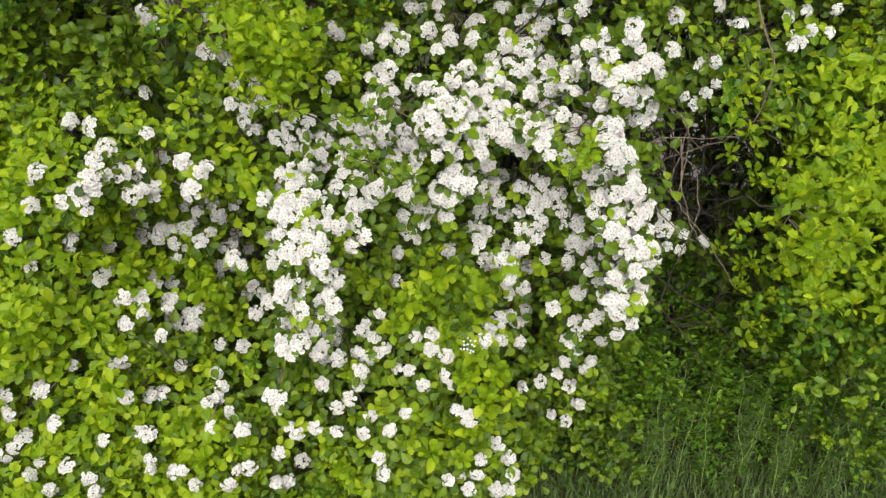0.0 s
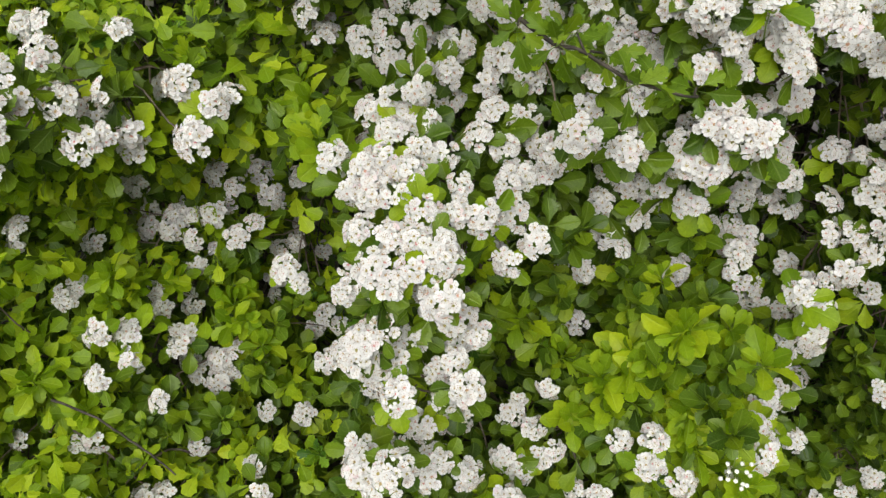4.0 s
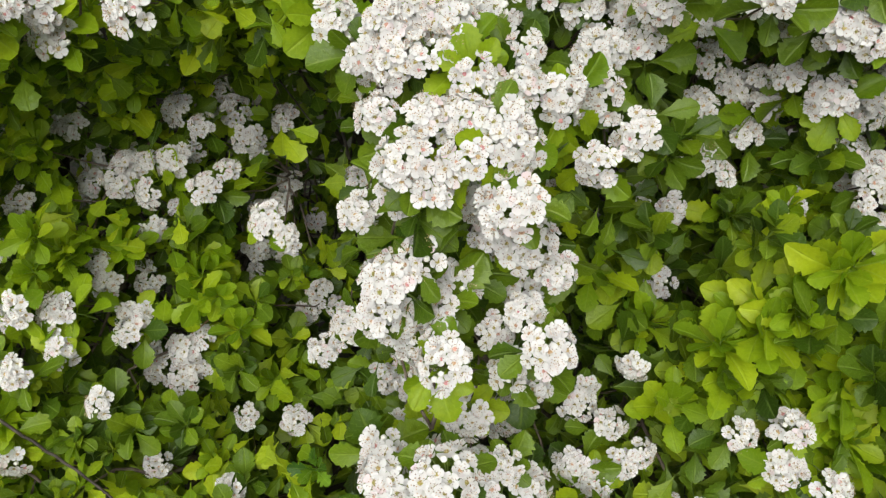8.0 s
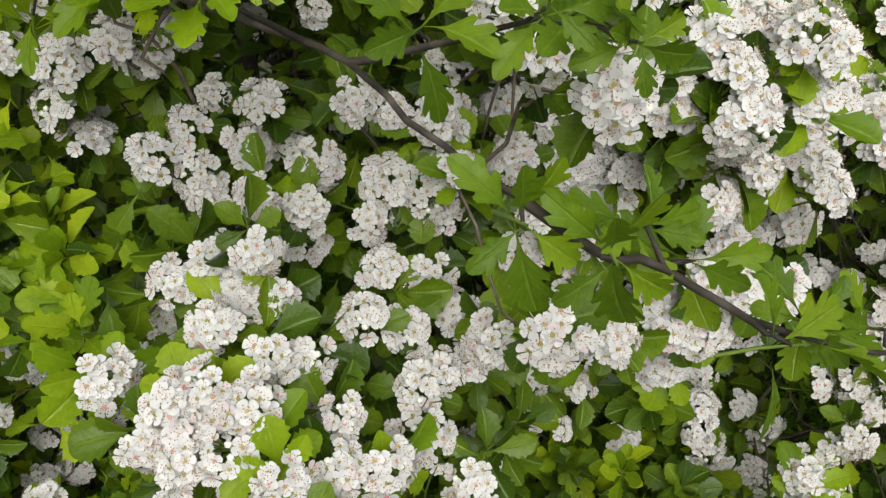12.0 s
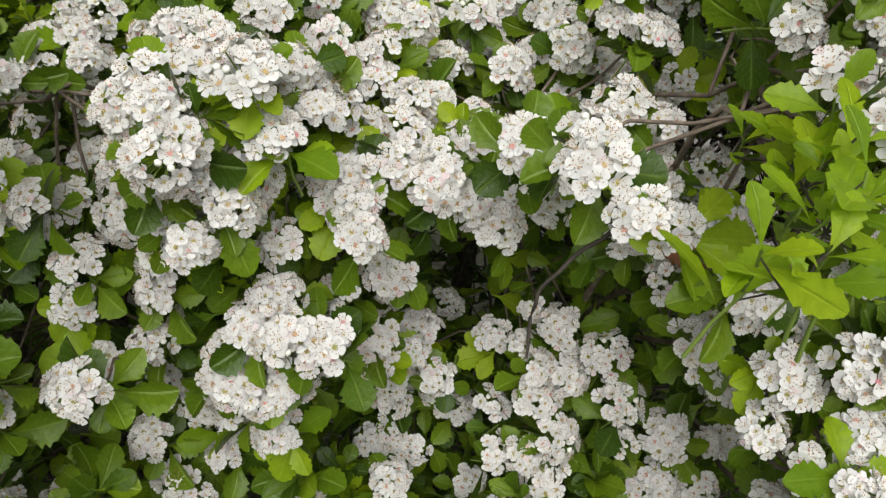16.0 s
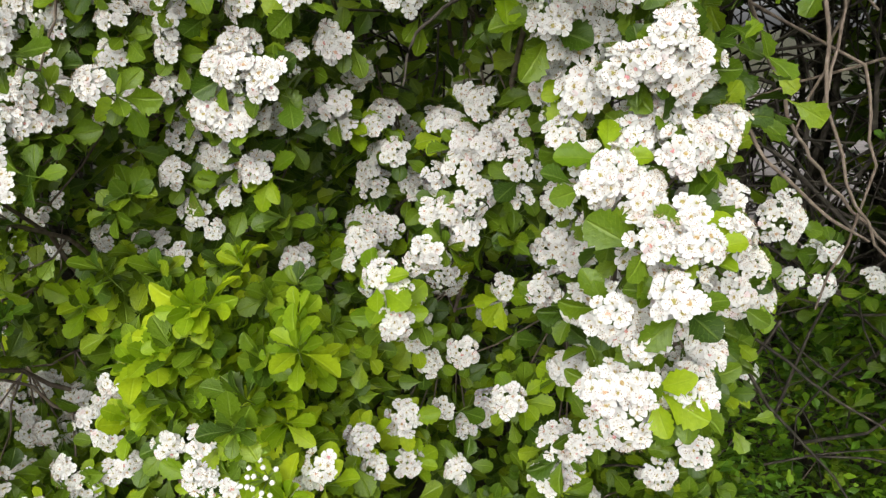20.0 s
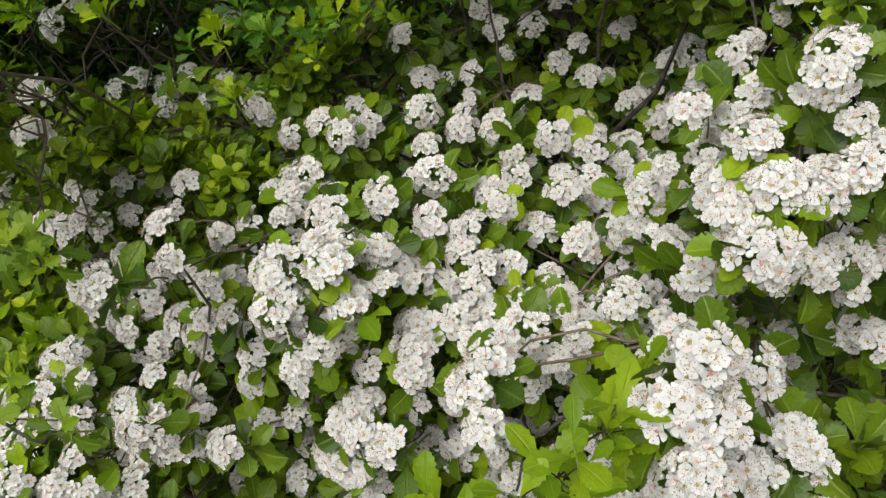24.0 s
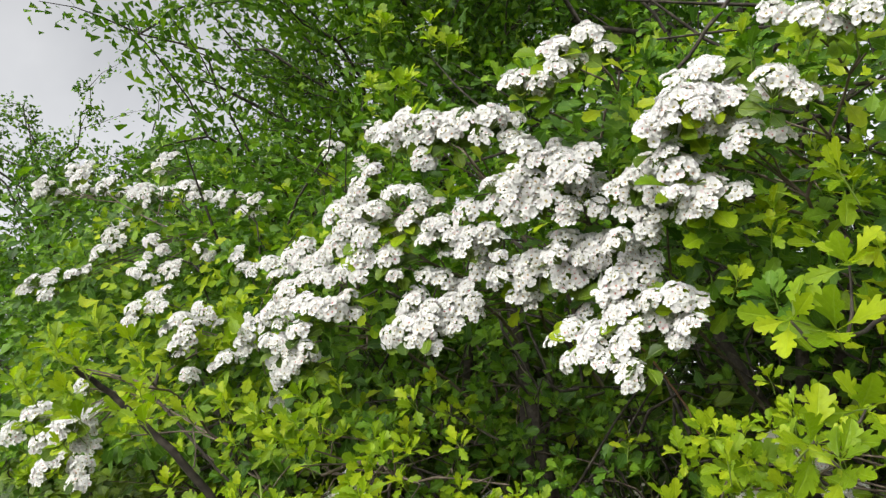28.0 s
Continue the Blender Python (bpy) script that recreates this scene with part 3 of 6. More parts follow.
flowering_branch(bush_left, (-0.65, 2.39, 1.42), [(-0.771, 2.03, 1.572), (-0.846, 2.072, 1.554), (-0.676, 1.878, 1.44), (-0.744, 1.961, 1.436), (-0.624, 2.111, 1.436), (-0.903, 2.571, 1.425), (-0.749, 1.885, 1.268)])
flowering_branch(bush_left, (-0.64, 2.08, 0.69), [(-0.78, 1.813, 0.966), (-0.781, 1.858, 0.93), (-0.73, 1.825, 0.921), (-0.737, 1.817, 0.902), (-0.683, 1.789, 0.897), (-0.786, 1.84, 0.891), (-0.866, 1.805, 0.874), (-0.694, 1.795, 0.852), (-0.842, 1.68, 0.839), (-0.761, 1.633, 0.817), (-0.737, 1.654, 0.801), (-0.732, 1.747, 0.797), (-0.711, 1.796, 0.776), (-0.728, 1.633, 0.769), (-0.693, 1.722, 0.766), (-0.757, 1.598, 0.761), (-0.688, 1.698, 0.757), (-0.68, 1.612, 0.722), (-0.654, 1.753, 0.705), (-0.711, 1.769, 0.69), (-0.684, 1.74, 0.684), (-0.653, 1.739, 0.674), (-0.779, 1.588, 0.658)])
flowering_branch(bush_left, (-0.81, 2.02, 0.82), [(-0.819, 1.729, 1.215), (-0.913, 1.814, 1.207), (-0.897, 1.599, 1.142), (-0.815, 1.528, 1.098), (-0.923, 1.588, 1.065), (-1.003, 1.63, 0.974), (-0.893, 1.684, 0.943), (-0.987, 1.645, 0.888)])
flowering_branch(bush_mid, (-0.24, 2.18, 1.13), [(-0.339, 1.879, 1.438), (-0.251, 1.885, 1.419), (-0.245, 1.716, 1.34), (-0.349, 1.791, 1.322), (-0.324, 1.842, 1.313)])
flowering_branch(bush_mid, (-0.22, 2.12, 0.52), [(-0.288, 1.853, 0.887), (-0.224, 1.845, 0.883), (-0.274, 1.839, 0.791), (-0.356, 1.616, 0.718), (-0.256, 1.706, 0.712), (-0.255, 1.643, 0.705), (-0.343, 1.756, 0.702), (-0.285, 1.656, 0.695), (-0.288, 1.634, 0.647)])
flowering_branch(bush_mid, (-0.16, 1.90, 0.57), [(-0.236, 1.525, 0.716), (-0.273, 1.518, 0.648), (-0.189, 1.553, 0.626), (-0.209, 1.533, 0.598), (-0.24, 1.53, 0.575), (-0.159, 1.513, 0.564), (-0.108, 1.469, 0.555), (-0.17, 1.476, 0.541), (-0.294, 1.522, 0.521), (-0.241, 1.503, 0.52), (-0.134, 1.447, 0.489), (-0.121, 1.438, 0.449)])
flowering_branch(bush_mid, (-0.28, 1.81, 0.82), [(-0.285, 1.551, 1.116), (-0.321, 1.519, 1.113), (-0.333, 1.517, 1.104), (-0.293, 1.515, 1.104), (-0.307, 1.501, 1.087), (-0.353, 1.516, 1.085), (-0.331, 1.5, 1.079), (-0.276, 1.493, 1.069), (-0.278, 1.466, 1.048), (-0.341, 1.486, 1.047), (-0.304, 1.471, 1.047), (-0.315, 1.438, 1.029), (-0.279, 1.441, 1.028), (-0.3, 1.433, 1.01), (-0.331, 1.482, 0.992), (-0.305, 1.435, 0.965), (-0.328, 1.433, 0.949)])
flowering_branch(bush_mid, (-0.15, 1.98, 1.17), [(-0.124, 1.784, 1.352), (-0.023, 1.668, 1.333), (-0.06, 1.722, 1.332), (-0.136, 1.765, 1.332), (-0.165, 1.774, 1.329), (-0.149, 1.568, 1.321), (-0.124, 1.757, 1.308), (-0.135, 1.69, 1.305), (-0.146, 1.653, 1.3), (-0.124, 1.557, 1.293), (-0.042, 1.581, 1.285), (-0.113, 1.725, 1.281), (-0.031, 1.627, 1.281), (-0.037, 1.582, 1.259), (-0.119, 1.725, 1.24), (-0.175, 1.667, 1.236), (-0.083, 1.684, 1.228), (-0.125, 1.633, 1.219), (-0.116, 1.678, 1.213), (-0.058, 1.665, 1.207), (-0.039, 1.642, 1.206), (-0.079, 1.666, 1.203), (-0.102, 1.642, 1.177)])
flowering_branch(bush_mid, (-0.10, 1.91, 0.55), [(-0.104, 1.716, 0.831), (-0.139, 1.615, 0.793), (-0.051, 1.568, 0.752), (-0.187, 1.638, 0.73), (-0.158, 1.621, 0.719), (-0.128, 1.609, 0.697), (-0.193, 1.59, 0.693), (-0.144, 1.604, 0.686), (-0.171, 1.591, 0.674), (-0.066, 1.588, 0.647), (-0.029, 1.545, 0.634), (-0.069, 1.498, 0.585)])
flowering_branch(bush_mid, (-0.03, 1.99, 0.81), [(-0.049, 1.657, 1.177), (-0.059, 1.664, 1.147), (-0.113, 1.653, 1.143), (-0.074, 1.555, 1.12), (-0.065, 1.663, 1.108), (-0.1, 1.652, 1.096), (-0.08, 1.712, 1.054), (-0.055, 1.726, 1.031), (-0.023, 1.72, 1.014), (-0.087, 1.698, 1.013), (-0.036, 1.726, 0.983), (-0.073, 1.716, 0.966), (-0.1, 1.715, 0.911)])
flowering_branch(bush_mid, (-0.25, 1.76, 0.66), [(-0.296, 1.444, 0.924), (-0.328, 1.445, 0.918), (-0.29, 1.417, 0.9), (-0.316, 1.461, 0.893), (-0.25, 1.466, 0.869), (-0.284, 1.359, 0.851), (-0.234, 1.484, 0.845), (-0.327, 1.392, 0.822), (-0.321, 1.544, 0.809), (-0.341, 1.442, 0.807), (-0.306, 1.543, 0.787), (-0.265, 1.432, 0.784), (-0.328, 1.515, 0.765), (-0.347, 1.325, 0.745), (-0.326, 1.323, 0.74), (-0.277, 1.544, 0.723)])
flowering_branch(bush_mid, (-0.04, 2.34, 1.15), [(-0.042, 2.145, 1.577), (-0.116, 2.022, 1.527), (-0.114, 2.063, 1.494), (-0.078, 2.02, 1.469), (-0.034, 1.913, 1.426), (-0.128, 1.908, 1.425), (-0.136, 1.833, 1.411), (-0.093, 1.88, 1.41), (-0.094, 1.813, 1.399), (-0.102, 1.864, 1.388)])
flowering_branch(bush_mid, (-0.32, 2.07, 1.03), [(-0.386, 1.597, 1.341), (-0.297, 1.676, 1.248), (-0.352, 1.687, 1.23), (-0.309, 1.678, 1.218), (-0.376, 1.673, 1.211), (-0.262, 1.665, 1.207), (-0.344, 1.674, 1.199), (-0.301, 1.656, 1.187), (-0.34, 1.67, 1.183), (-0.268, 1.639, 1.183), (-0.295, 1.587, 1.173), (-0.329, 1.61, 1.159), (-0.275, 1.674, 1.147), (-0.353, 1.608, 1.144), (-0.318, 1.607, 1.14), (-0.286, 1.59, 1.137), (-0.321, 1.567, 1.129), (-0.306, 1.6, 1.126), (-0.386, 1.554, 1.103), (-0.369, 1.678, 1.087), (-0.399, 1.701, 1.059), (-0.31, 1.614, 1.039), (-0.388, 1.702, 1.017), (-0.394, 1.638, 0.934)])
flowering_branch(bush_mid, (-0.35, 2.23, 0.75), [(-0.421, 1.896, 0.902), (-0.448, 1.854, 0.895), (-0.492, 2.016, 0.811), (-0.415, 1.644, 0.803), (-0.401, 1.72, 0.698), (-0.488, 1.782, 0.696), (-0.379, 1.734, 0.693)])
flowering_branch(bush_mid, (-0.15, 2.03, 0.94), [(-0.115, 1.463, 1.289), (-0.233, 1.661, 1.253), (-0.161, 1.64, 1.208), (-0.211, 1.659, 1.195), (-0.181, 1.651, 1.189), (-0.227, 1.642, 1.173), (-0.173, 1.659, 1.169), (-0.125, 1.5, 1.152), (-0.216, 1.621, 1.144), (-0.182, 1.636, 1.132), (-0.229, 1.589, 1.122), (-0.265, 1.562, 1.109), (-0.201, 1.6, 1.108), (-0.164, 1.63, 1.105), (-0.153, 1.601, 1.082), (-0.179, 1.593, 1.079), (-0.194, 1.575, 1.078), (-0.193, 1.558, 1.05), (-0.161, 1.535, 1.026), (-0.261, 1.647, 1.012)])
flowering_branch(bush_mid, (-0.24, 1.82, 0.82), [(-0.243, 1.531, 1.084), (-0.246, 1.507, 1.063), (-0.219, 1.521, 1.056), (-0.256, 1.461, 1.049), (-0.248, 1.451, 1.037), (-0.189, 1.52, 1.008), (-0.247, 1.434, 1.002), (-0.268, 1.48, 0.998), (-0.264, 1.487, 0.967), (-0.24, 1.482, 0.961), (-0.291, 1.469, 0.934), (-0.244, 1.509, 0.918), (-0.285, 1.598, 0.905), (-0.223, 1.436, 0.902)])
flowering_branch(bush_mid, (-0.44, 2.06, 1.03), [(-0.368, 1.788, 1.333), (-0.39, 1.768, 1.33), (-0.481, 1.773, 1.312), (-0.397, 1.722, 1.309), (-0.367, 1.752, 1.291), (-0.403, 1.712, 1.286), (-0.487, 1.727, 1.276), (-0.383, 1.722, 1.272), (-0.446, 1.721, 1.27), (-0.459, 1.74, 1.237), (-0.462, 1.79, 1.224), (-0.451, 1.762, 1.206)])
flowering_branch(bush_mid, (-0.34, 1.81, 0.39), [(-0.45, 1.437, 0.573), (-0.5, 1.514, 0.568), (-0.34, 1.506, 0.511), (-0.451, 1.454, 0.453), (-0.392, 1.529, 0.436), (-0.495, 1.429, 0.422), (-0.402, 1.515, 0.35), (-0.356, 1.617, 0.34), (-0.381, 1.551, 0.329)])
flowering_branch(bush_main, (0.31, 1.95, 0.99), [(0.41, 1.506, 1.165), (0.378, 1.512, 1.141), (0.415, 1.509, 1.141), (0.417, 1.526, 1.111), (0.393, 1.526, 1.09), (0.451, 1.544, 1.089), (0.427, 1.507, 1.086), (0.376, 1.495, 1.074), (0.364, 1.523, 1.066), (0.365, 1.484, 1.062), (0.397, 1.492, 1.053), (0.445, 1.544, 1.044), (0.406, 1.487, 1.041), (0.433, 1.485, 1.037), (0.404, 1.464, 1.029), (0.375, 1.579, 1.007)])
flowering_branch(bush_main, (0.23, 2.37, 1.30), [(0.086, 2.214, 1.606), (0.031, 2.183, 1.555), (0.184, 2.084, 1.54), (0.118, 2.108, 1.521), (0.276, 2.032, 1.505), (0.094, 2.107, 1.496), (0.256, 2.018, 1.492), (0.154, 2.027, 1.473), (0.235, 2.043, 1.467), (0.209, 2.029, 1.444), (0.272, 2.033, 1.439), (0.253, 2.019, 1.417), (0.22, 1.959, 1.391), (0.239, 1.966, 1.378)])
flowering_branch(bush_main, (0.14, 2.25, 1.11), [(0.16, 1.941, 1.418), (0.152, 1.849, 1.404), (0.192, 1.86, 1.39), (0.121, 1.82, 1.385), (0.218, 1.924, 1.367), (0.166, 1.852, 1.359), (0.125, 1.803, 1.357), (0.183, 1.779, 1.353), (0.113, 1.76, 1.349), (0.203, 1.857, 1.335), (0.184, 1.828, 1.332), (0.159, 1.774, 1.308)])
flowering_branch(bush_main, (0.03, 2.09, 1.02), [(0.058, 1.734, 1.366), (0.069, 1.706, 1.324), (0.11, 1.711, 1.321), (0.013, 1.601, 1.316), (0.05, 1.623, 1.305), (-0.017, 1.617, 1.297), (0.103, 1.702, 1.295), (0.051, 1.701, 1.294), (0.058, 1.644, 1.29), (0.059, 1.691, 1.278), (0.029, 1.588, 1.276), (-0.008, 1.569, 1.272), (0.125, 1.68, 1.262), (0.095, 1.672, 1.26), (-0.015, 1.598, 1.253), (0.15, 1.656, 1.246), (0.02, 1.596, 1.243), (0.119, 1.649, 1.242), (0.147, 1.636, 1.23), (0.087, 1.645, 1.228), (0.018, 1.577, 1.227), (0.013, 1.623, 1.217), (0.086, 1.628, 1.213), (0.092, 1.613, 1.2), (0.04, 1.631, 1.191), (0.111, 1.678, 1.158)])
flowering_branch(bush_main, (0.27, 2.26, 1.21), [(0.338, 1.81, 1.618), (0.387, 1.927, 1.558), (0.334, 1.863, 1.49), (0.303, 1.904, 1.467), (0.309, 1.771, 1.399), (0.366, 1.8, 1.368), (0.258, 1.842, 1.361), (0.302, 1.805, 1.358), (0.328, 1.792, 1.344), (0.3, 1.787, 1.305), (0.355, 1.762, 1.293), (0.347, 1.801, 1.225), (0.408, 1.796, 1.214), (0.403, 1.841, 1.174)])
flowering_branch(bush_main, (0.03, 2.35, 1.20), [(0.048, 1.792, 1.6), (-0.016, 2.153, 1.55), (-0.009, 2.024, 1.478), (0.09, 1.963, 1.443), (0.078, 1.873, 1.411), (0.022, 1.911, 1.406), (-0.008, 1.869, 1.386)])
flowering_branch(bush_main, (0.29, 1.80, 1.07), [(0.36, 1.494, 1.36), (0.33, 1.534, 1.33), (0.33, 1.482, 1.296), (0.328, 1.426, 1.282), (0.211, 1.475, 1.275), (0.348, 1.437, 1.272), (0.206, 1.449, 1.263), (0.359, 1.485, 1.224), (0.276, 1.543, 1.218)])
flowering_branch(bush_main, (0.40, 1.98, 0.70), [(0.472, 1.604, 0.915), (0.388, 1.603, 0.798), (0.487, 1.639, 0.76), (0.456, 1.655, 0.723)])
flowering_branch(bush_main, (0.43, 2.14, 1.06), [(0.554, 1.837, 1.478), (0.542, 1.786, 1.407), (0.471, 1.651, 1.376), (0.447, 1.64, 1.331), (0.482, 1.694, 1.293), (0.46, 1.679, 1.262), (0.446, 1.695, 1.261)])
flowering_branch(bush_main, (0.19, 2.12, 1.08), [(0.279, 1.666, 1.369), (0.298, 1.663, 1.327), (0.257, 1.733, 1.322), (0.233, 1.77, 1.316), (0.211, 1.755, 1.304), (0.27, 1.631, 1.283), (0.147, 1.722, 1.28), (0.254, 1.764, 1.278), (0.182, 1.739, 1.268), (0.279, 1.739, 1.263), (0.2, 1.583, 1.258), (0.239, 1.613, 1.255), (0.204, 1.714, 1.25), (0.306, 1.683, 1.25), (0.17, 1.689, 1.25), (0.234, 1.706, 1.241), (0.267, 1.718, 1.241), (0.169, 1.648, 1.215), (0.229, 1.654, 1.214), (0.188, 1.648, 1.197), (0.289, 1.659, 1.188), (0.254, 1.718, 1.096), (0.291, 1.705, 1.074), (0.234, 1.715, 1.057), (0.258, 1.711, 1.053), (0.234, 1.717, 1.031)])
flowering_branch(bush_main, (0.09, 2.13, 0.80), [(0.111, 1.745, 1.128), (0.136, 1.776, 1.074), (0.203, 1.772, 1.068), (0.095, 1.731, 1.067), (0.17, 1.918, 1.054), (0.15, 1.758, 1.035), (0.127, 1.798, 1.026), (0.201, 1.751, 1.01), (0.109, 1.818, 0.987), (0.152, 1.838, 0.985), (0.199, 1.727, 0.976), (0.174, 1.826, 0.97), (0.109, 1.827, 0.942), (0.133, 1.821, 0.931), (0.106, 1.767, 0.924), (0.107, 1.827, 0.917), (0.026, 1.763, 0.897), (0.124, 1.773, 0.871)])
flowering_branch(bush_main, (0.33, 2.28, 0.32), [(0.393, 1.808, 0.581), (0.484, 1.907, 0.558), (0.36, 1.789, 0.555), (0.449, 1.862, 0.512), (0.349, 1.837, 0.487), (0.244, 1.771, 0.481), (0.3, 1.829, 0.463), (0.388, 1.851, 0.431), (0.441, 1.915, 0.328), (0.352, 1.884, 0.307), (0.406, 1.929, 0.254)])
flowering_branch(bush_main, (0.36, 2.05, 0.63), [(0.298, 1.692, 1.038), (0.341, 1.693, 1.005), (0.342, 1.701, 0.959), (0.374, 1.689, 0.958), (0.402, 1.628, 0.947), (0.351, 1.694, 0.941), (0.359, 1.603, 0.925), (0.38, 1.683, 0.901), (0.323, 1.701, 0.9), (0.391, 1.623, 0.88), (0.353, 1.683, 0.819), (0.296, 1.682, 0.777), (0.351, 1.647, 0.754), (0.341, 1.68, 0.682)])
flowering_branch(bush_main, (0.11, 1.84, 0.51), [(-0.01, 1.56, 0.765), (0.116, 1.564, 0.746), (-0.017, 1.558, 0.727), (0.024, 1.549, 0.714), (0.025, 1.511, 0.682), (0.078, 1.421, 0.626), (0.154, 1.499, 0.496), (0.035, 1.386, 0.476), (0.103, 1.432, 0.463), (0.084, 1.423, 0.42), (0.19, 1.546, 0.416), (0.2, 1.546, 0.362), (0.161, 1.505, 0.351)])
flowering_branch(bush_main, (0.42, 1.91, 0.92), [(0.465, 1.494, 1.026), (0.437, 1.461, 1.025), (0.467, 1.556, 1.014), (0.4, 1.51, 0.998), (0.418, 1.489, 0.99), (0.38, 1.453, 0.974), (0.411, 1.475, 0.958), (0.407, 1.479, 0.904), (0.449, 1.533, 0.897), (0.454, 1.505, 0.891), (0.398, 1.456, 0.887), (0.385, 1.54, 0.882)])
flowering_branch(bush_main, (0.02, 2.05, 0.97), [(0.032, 1.62, 1.154), (0.074, 1.67, 1.139), (0.017, 1.617, 1.136), (0.04, 1.609, 1.133), (0.053, 1.616, 1.125), (0.071, 1.615, 1.123), (-0.005, 1.639, 1.107), (-0.002, 1.628, 1.093), (0.036, 1.631, 1.093), (0.095, 1.712, 1.092), (0.016, 1.657, 1.088), (-0.007, 1.696, 1.087), (0.017, 1.624, 1.082), (0.056, 1.698, 1.079), (-0.012, 1.686, 1.043), (0.021, 1.681, 1.026)])
flowering_branch(bush_main, (0.16, 2.18, 0.60), [(0.247, 1.7, 1.002), (0.223, 1.71, 0.983), (0.243, 1.711, 0.96), (0.206, 1.671, 0.95), (0.159, 1.661, 0.923), (0.187, 1.827, 0.887), (0.18, 1.678, 0.884), (0.281, 1.76, 0.881), (0.174, 1.649, 0.875), (0.202, 1.805, 0.875), (0.175, 1.765, 0.844), (0.179, 1.743, 0.816), (0.252, 1.895, 0.798), (0.228, 1.786, 0.786), (0.133, 1.661, 0.723), (0.164, 1.731, 0.715), (0.205, 1.802, 0.696), (0.251, 1.873, 0.669), (0.17, 1.716, 0.663), (0.223, 1.832, 0.652), (0.226, 1.762, 0.631)])
flowering_branch(bush_main, (0.28, 1.93, 0.96), [(0.373, 1.537, 1.27), (0.402, 1.539, 1.223), (0.411, 1.548, 1.209), (0.384, 1.522, 1.199), (0.378, 1.693, 1.188), (0.348, 1.735, 1.184), (0.343, 1.574, 1.182), (0.326, 1.54, 1.179), (0.361, 1.56, 1.162), (0.392, 1.739, 1.154), (0.323, 1.654, 1.15), (0.351, 1.536, 1.125), (0.329, 1.609, 1.121), (0.341, 1.605, 1.097)])
flowering_branch(bush_main, (0.36, 1.97, 1.25), [(0.396, 1.592, 1.458), (0.356, 1.67, 1.453), (0.31, 1.619, 1.438), (0.341, 1.667, 1.425), (0.357, 1.602, 1.418), (0.439, 1.576, 1.409), (0.419, 1.564, 1.402), (0.33, 1.631, 1.392), (0.372, 1.553, 1.389), (0.398, 1.553, 1.387), (0.339, 1.603, 1.38), (0.42, 1.603, 1.342), (0.402, 1.582, 1.336), (0.432, 1.618, 1.32)])
flowering_branch(bush_main, (0.49, 2.16, 0.79), [(0.43, 1.673, 1.09), (0.394, 1.726, 1.071), (0.558, 1.717, 0.985), (0.456, 1.854, 0.973), (0.517, 1.653, 0.951), (0.494, 1.608, 0.943), (0.553, 1.74, 0.893)])
flowering_branch(bush_main, (0.05, 2.0, 1.1), [(-0.02, 1.572, 1.30), (0.003, 1.60, 1.31), (0.028, 1.601, 1.308), (0.062, 1.651, 1.292), (0.001, 1.556, 1.27), (-0.012, 1.547, 1.258), (0.034, 1.565, 1.302), (0.071, 1.652, 1.277), (0.045, 1.583, 1.267), (-0.013, 1.56, 1.287)])
flowering_branch(bush_right, (0.55, 2.36, 0.74), [(0.596, 1.844, 0.977), (0.664, 1.868, 0.911), (0.661, 1.928, 0.896), (0.65, 1.846, 0.878), (0.767, 1.992, 0.839), (0.643, 2.087, 0.645)])
flowering_branch(bush_right, (0.67, 2.24, 1.37), [(0.684, 1.933, 1.498), (0.982, 1.937, 1.496), (0.905, 1.936, 1.488), (0.856, 1.929, 1.474), (0.751, 1.941, 1.451), (0.922, 1.921, 1.442), (0.963, 1.914, 1.437), (0.892, 1.904, 1.417), (0.871, 1.898, 1.403), (0.643, 1.779, 1.383), (0.621, 1.805, 1.366), (0.659, 1.848, 1.297), (0.61, 1.866, 1.286), (0.639, 1.857, 1.267)])
flowering_branch(bush_top, (-0.28, 2.17, 1.77), [(-0.265, 1.718, 1.969), (-0.325, 1.737, 1.968), (-0.303, 1.761, 1.945), (-0.244, 1.742, 1.931), (-0.281, 1.785, 1.905), (-0.357, 1.781, 1.898), (-0.214, 1.764, 1.892), (-0.323, 1.805, 1.881), (-0.204, 1.776, 1.87), (-0.339, 1.784, 1.854), (-0.353, 1.749, 1.826)], 0.7, 0.7, 3, 0.3)
flowering_branch(bush_top, (-0.02, 2.19, 1.73), [(-0.013, 1.687, 1.954), (0.002, 1.696, 1.94), (0.014, 1.713, 1.929), (-0.032, 1.713, 1.924), (-0.107, 1.748, 1.903), (-0.081, 1.756, 1.901), (-0.13, 1.745, 1.869), (-0.038, 1.75, 1.858), (-0.064, 1.745, 1.853), (0.002, 1.745, 1.825), (-0.066, 1.742, 1.812), (-0.137, 1.768, 1.802), (-0.035, 1.767, 1.799), (-0.096, 1.743, 1.788), (-0.105, 1.744, 1.775), (-0.054, 1.723, 1.769), (0.019, 2.166, 1.656), (0.021, 2.213, 1.635)], 0.7, 0.7, 3, 0.3)
flowering_branch(bush_top, (-0.42, 2.12, 1.85), [(-0.446, 1.7, 2.033), (-0.392, 1.714, 2.018), (-0.49, 1.7, 2.006), (-0.438, 1.706, 1.998), (-0.357, 1.725, 1.988), (-0.388, 1.737, 1.979), (-0.441, 1.711, 1.965), (-0.45, 1.71, 1.931), (-0.413, 1.73, 1.93), (-0.384, 1.749, 1.862), (-0.389, 1.742, 1.829)], 0.7, 0.7, 3, 0.3)
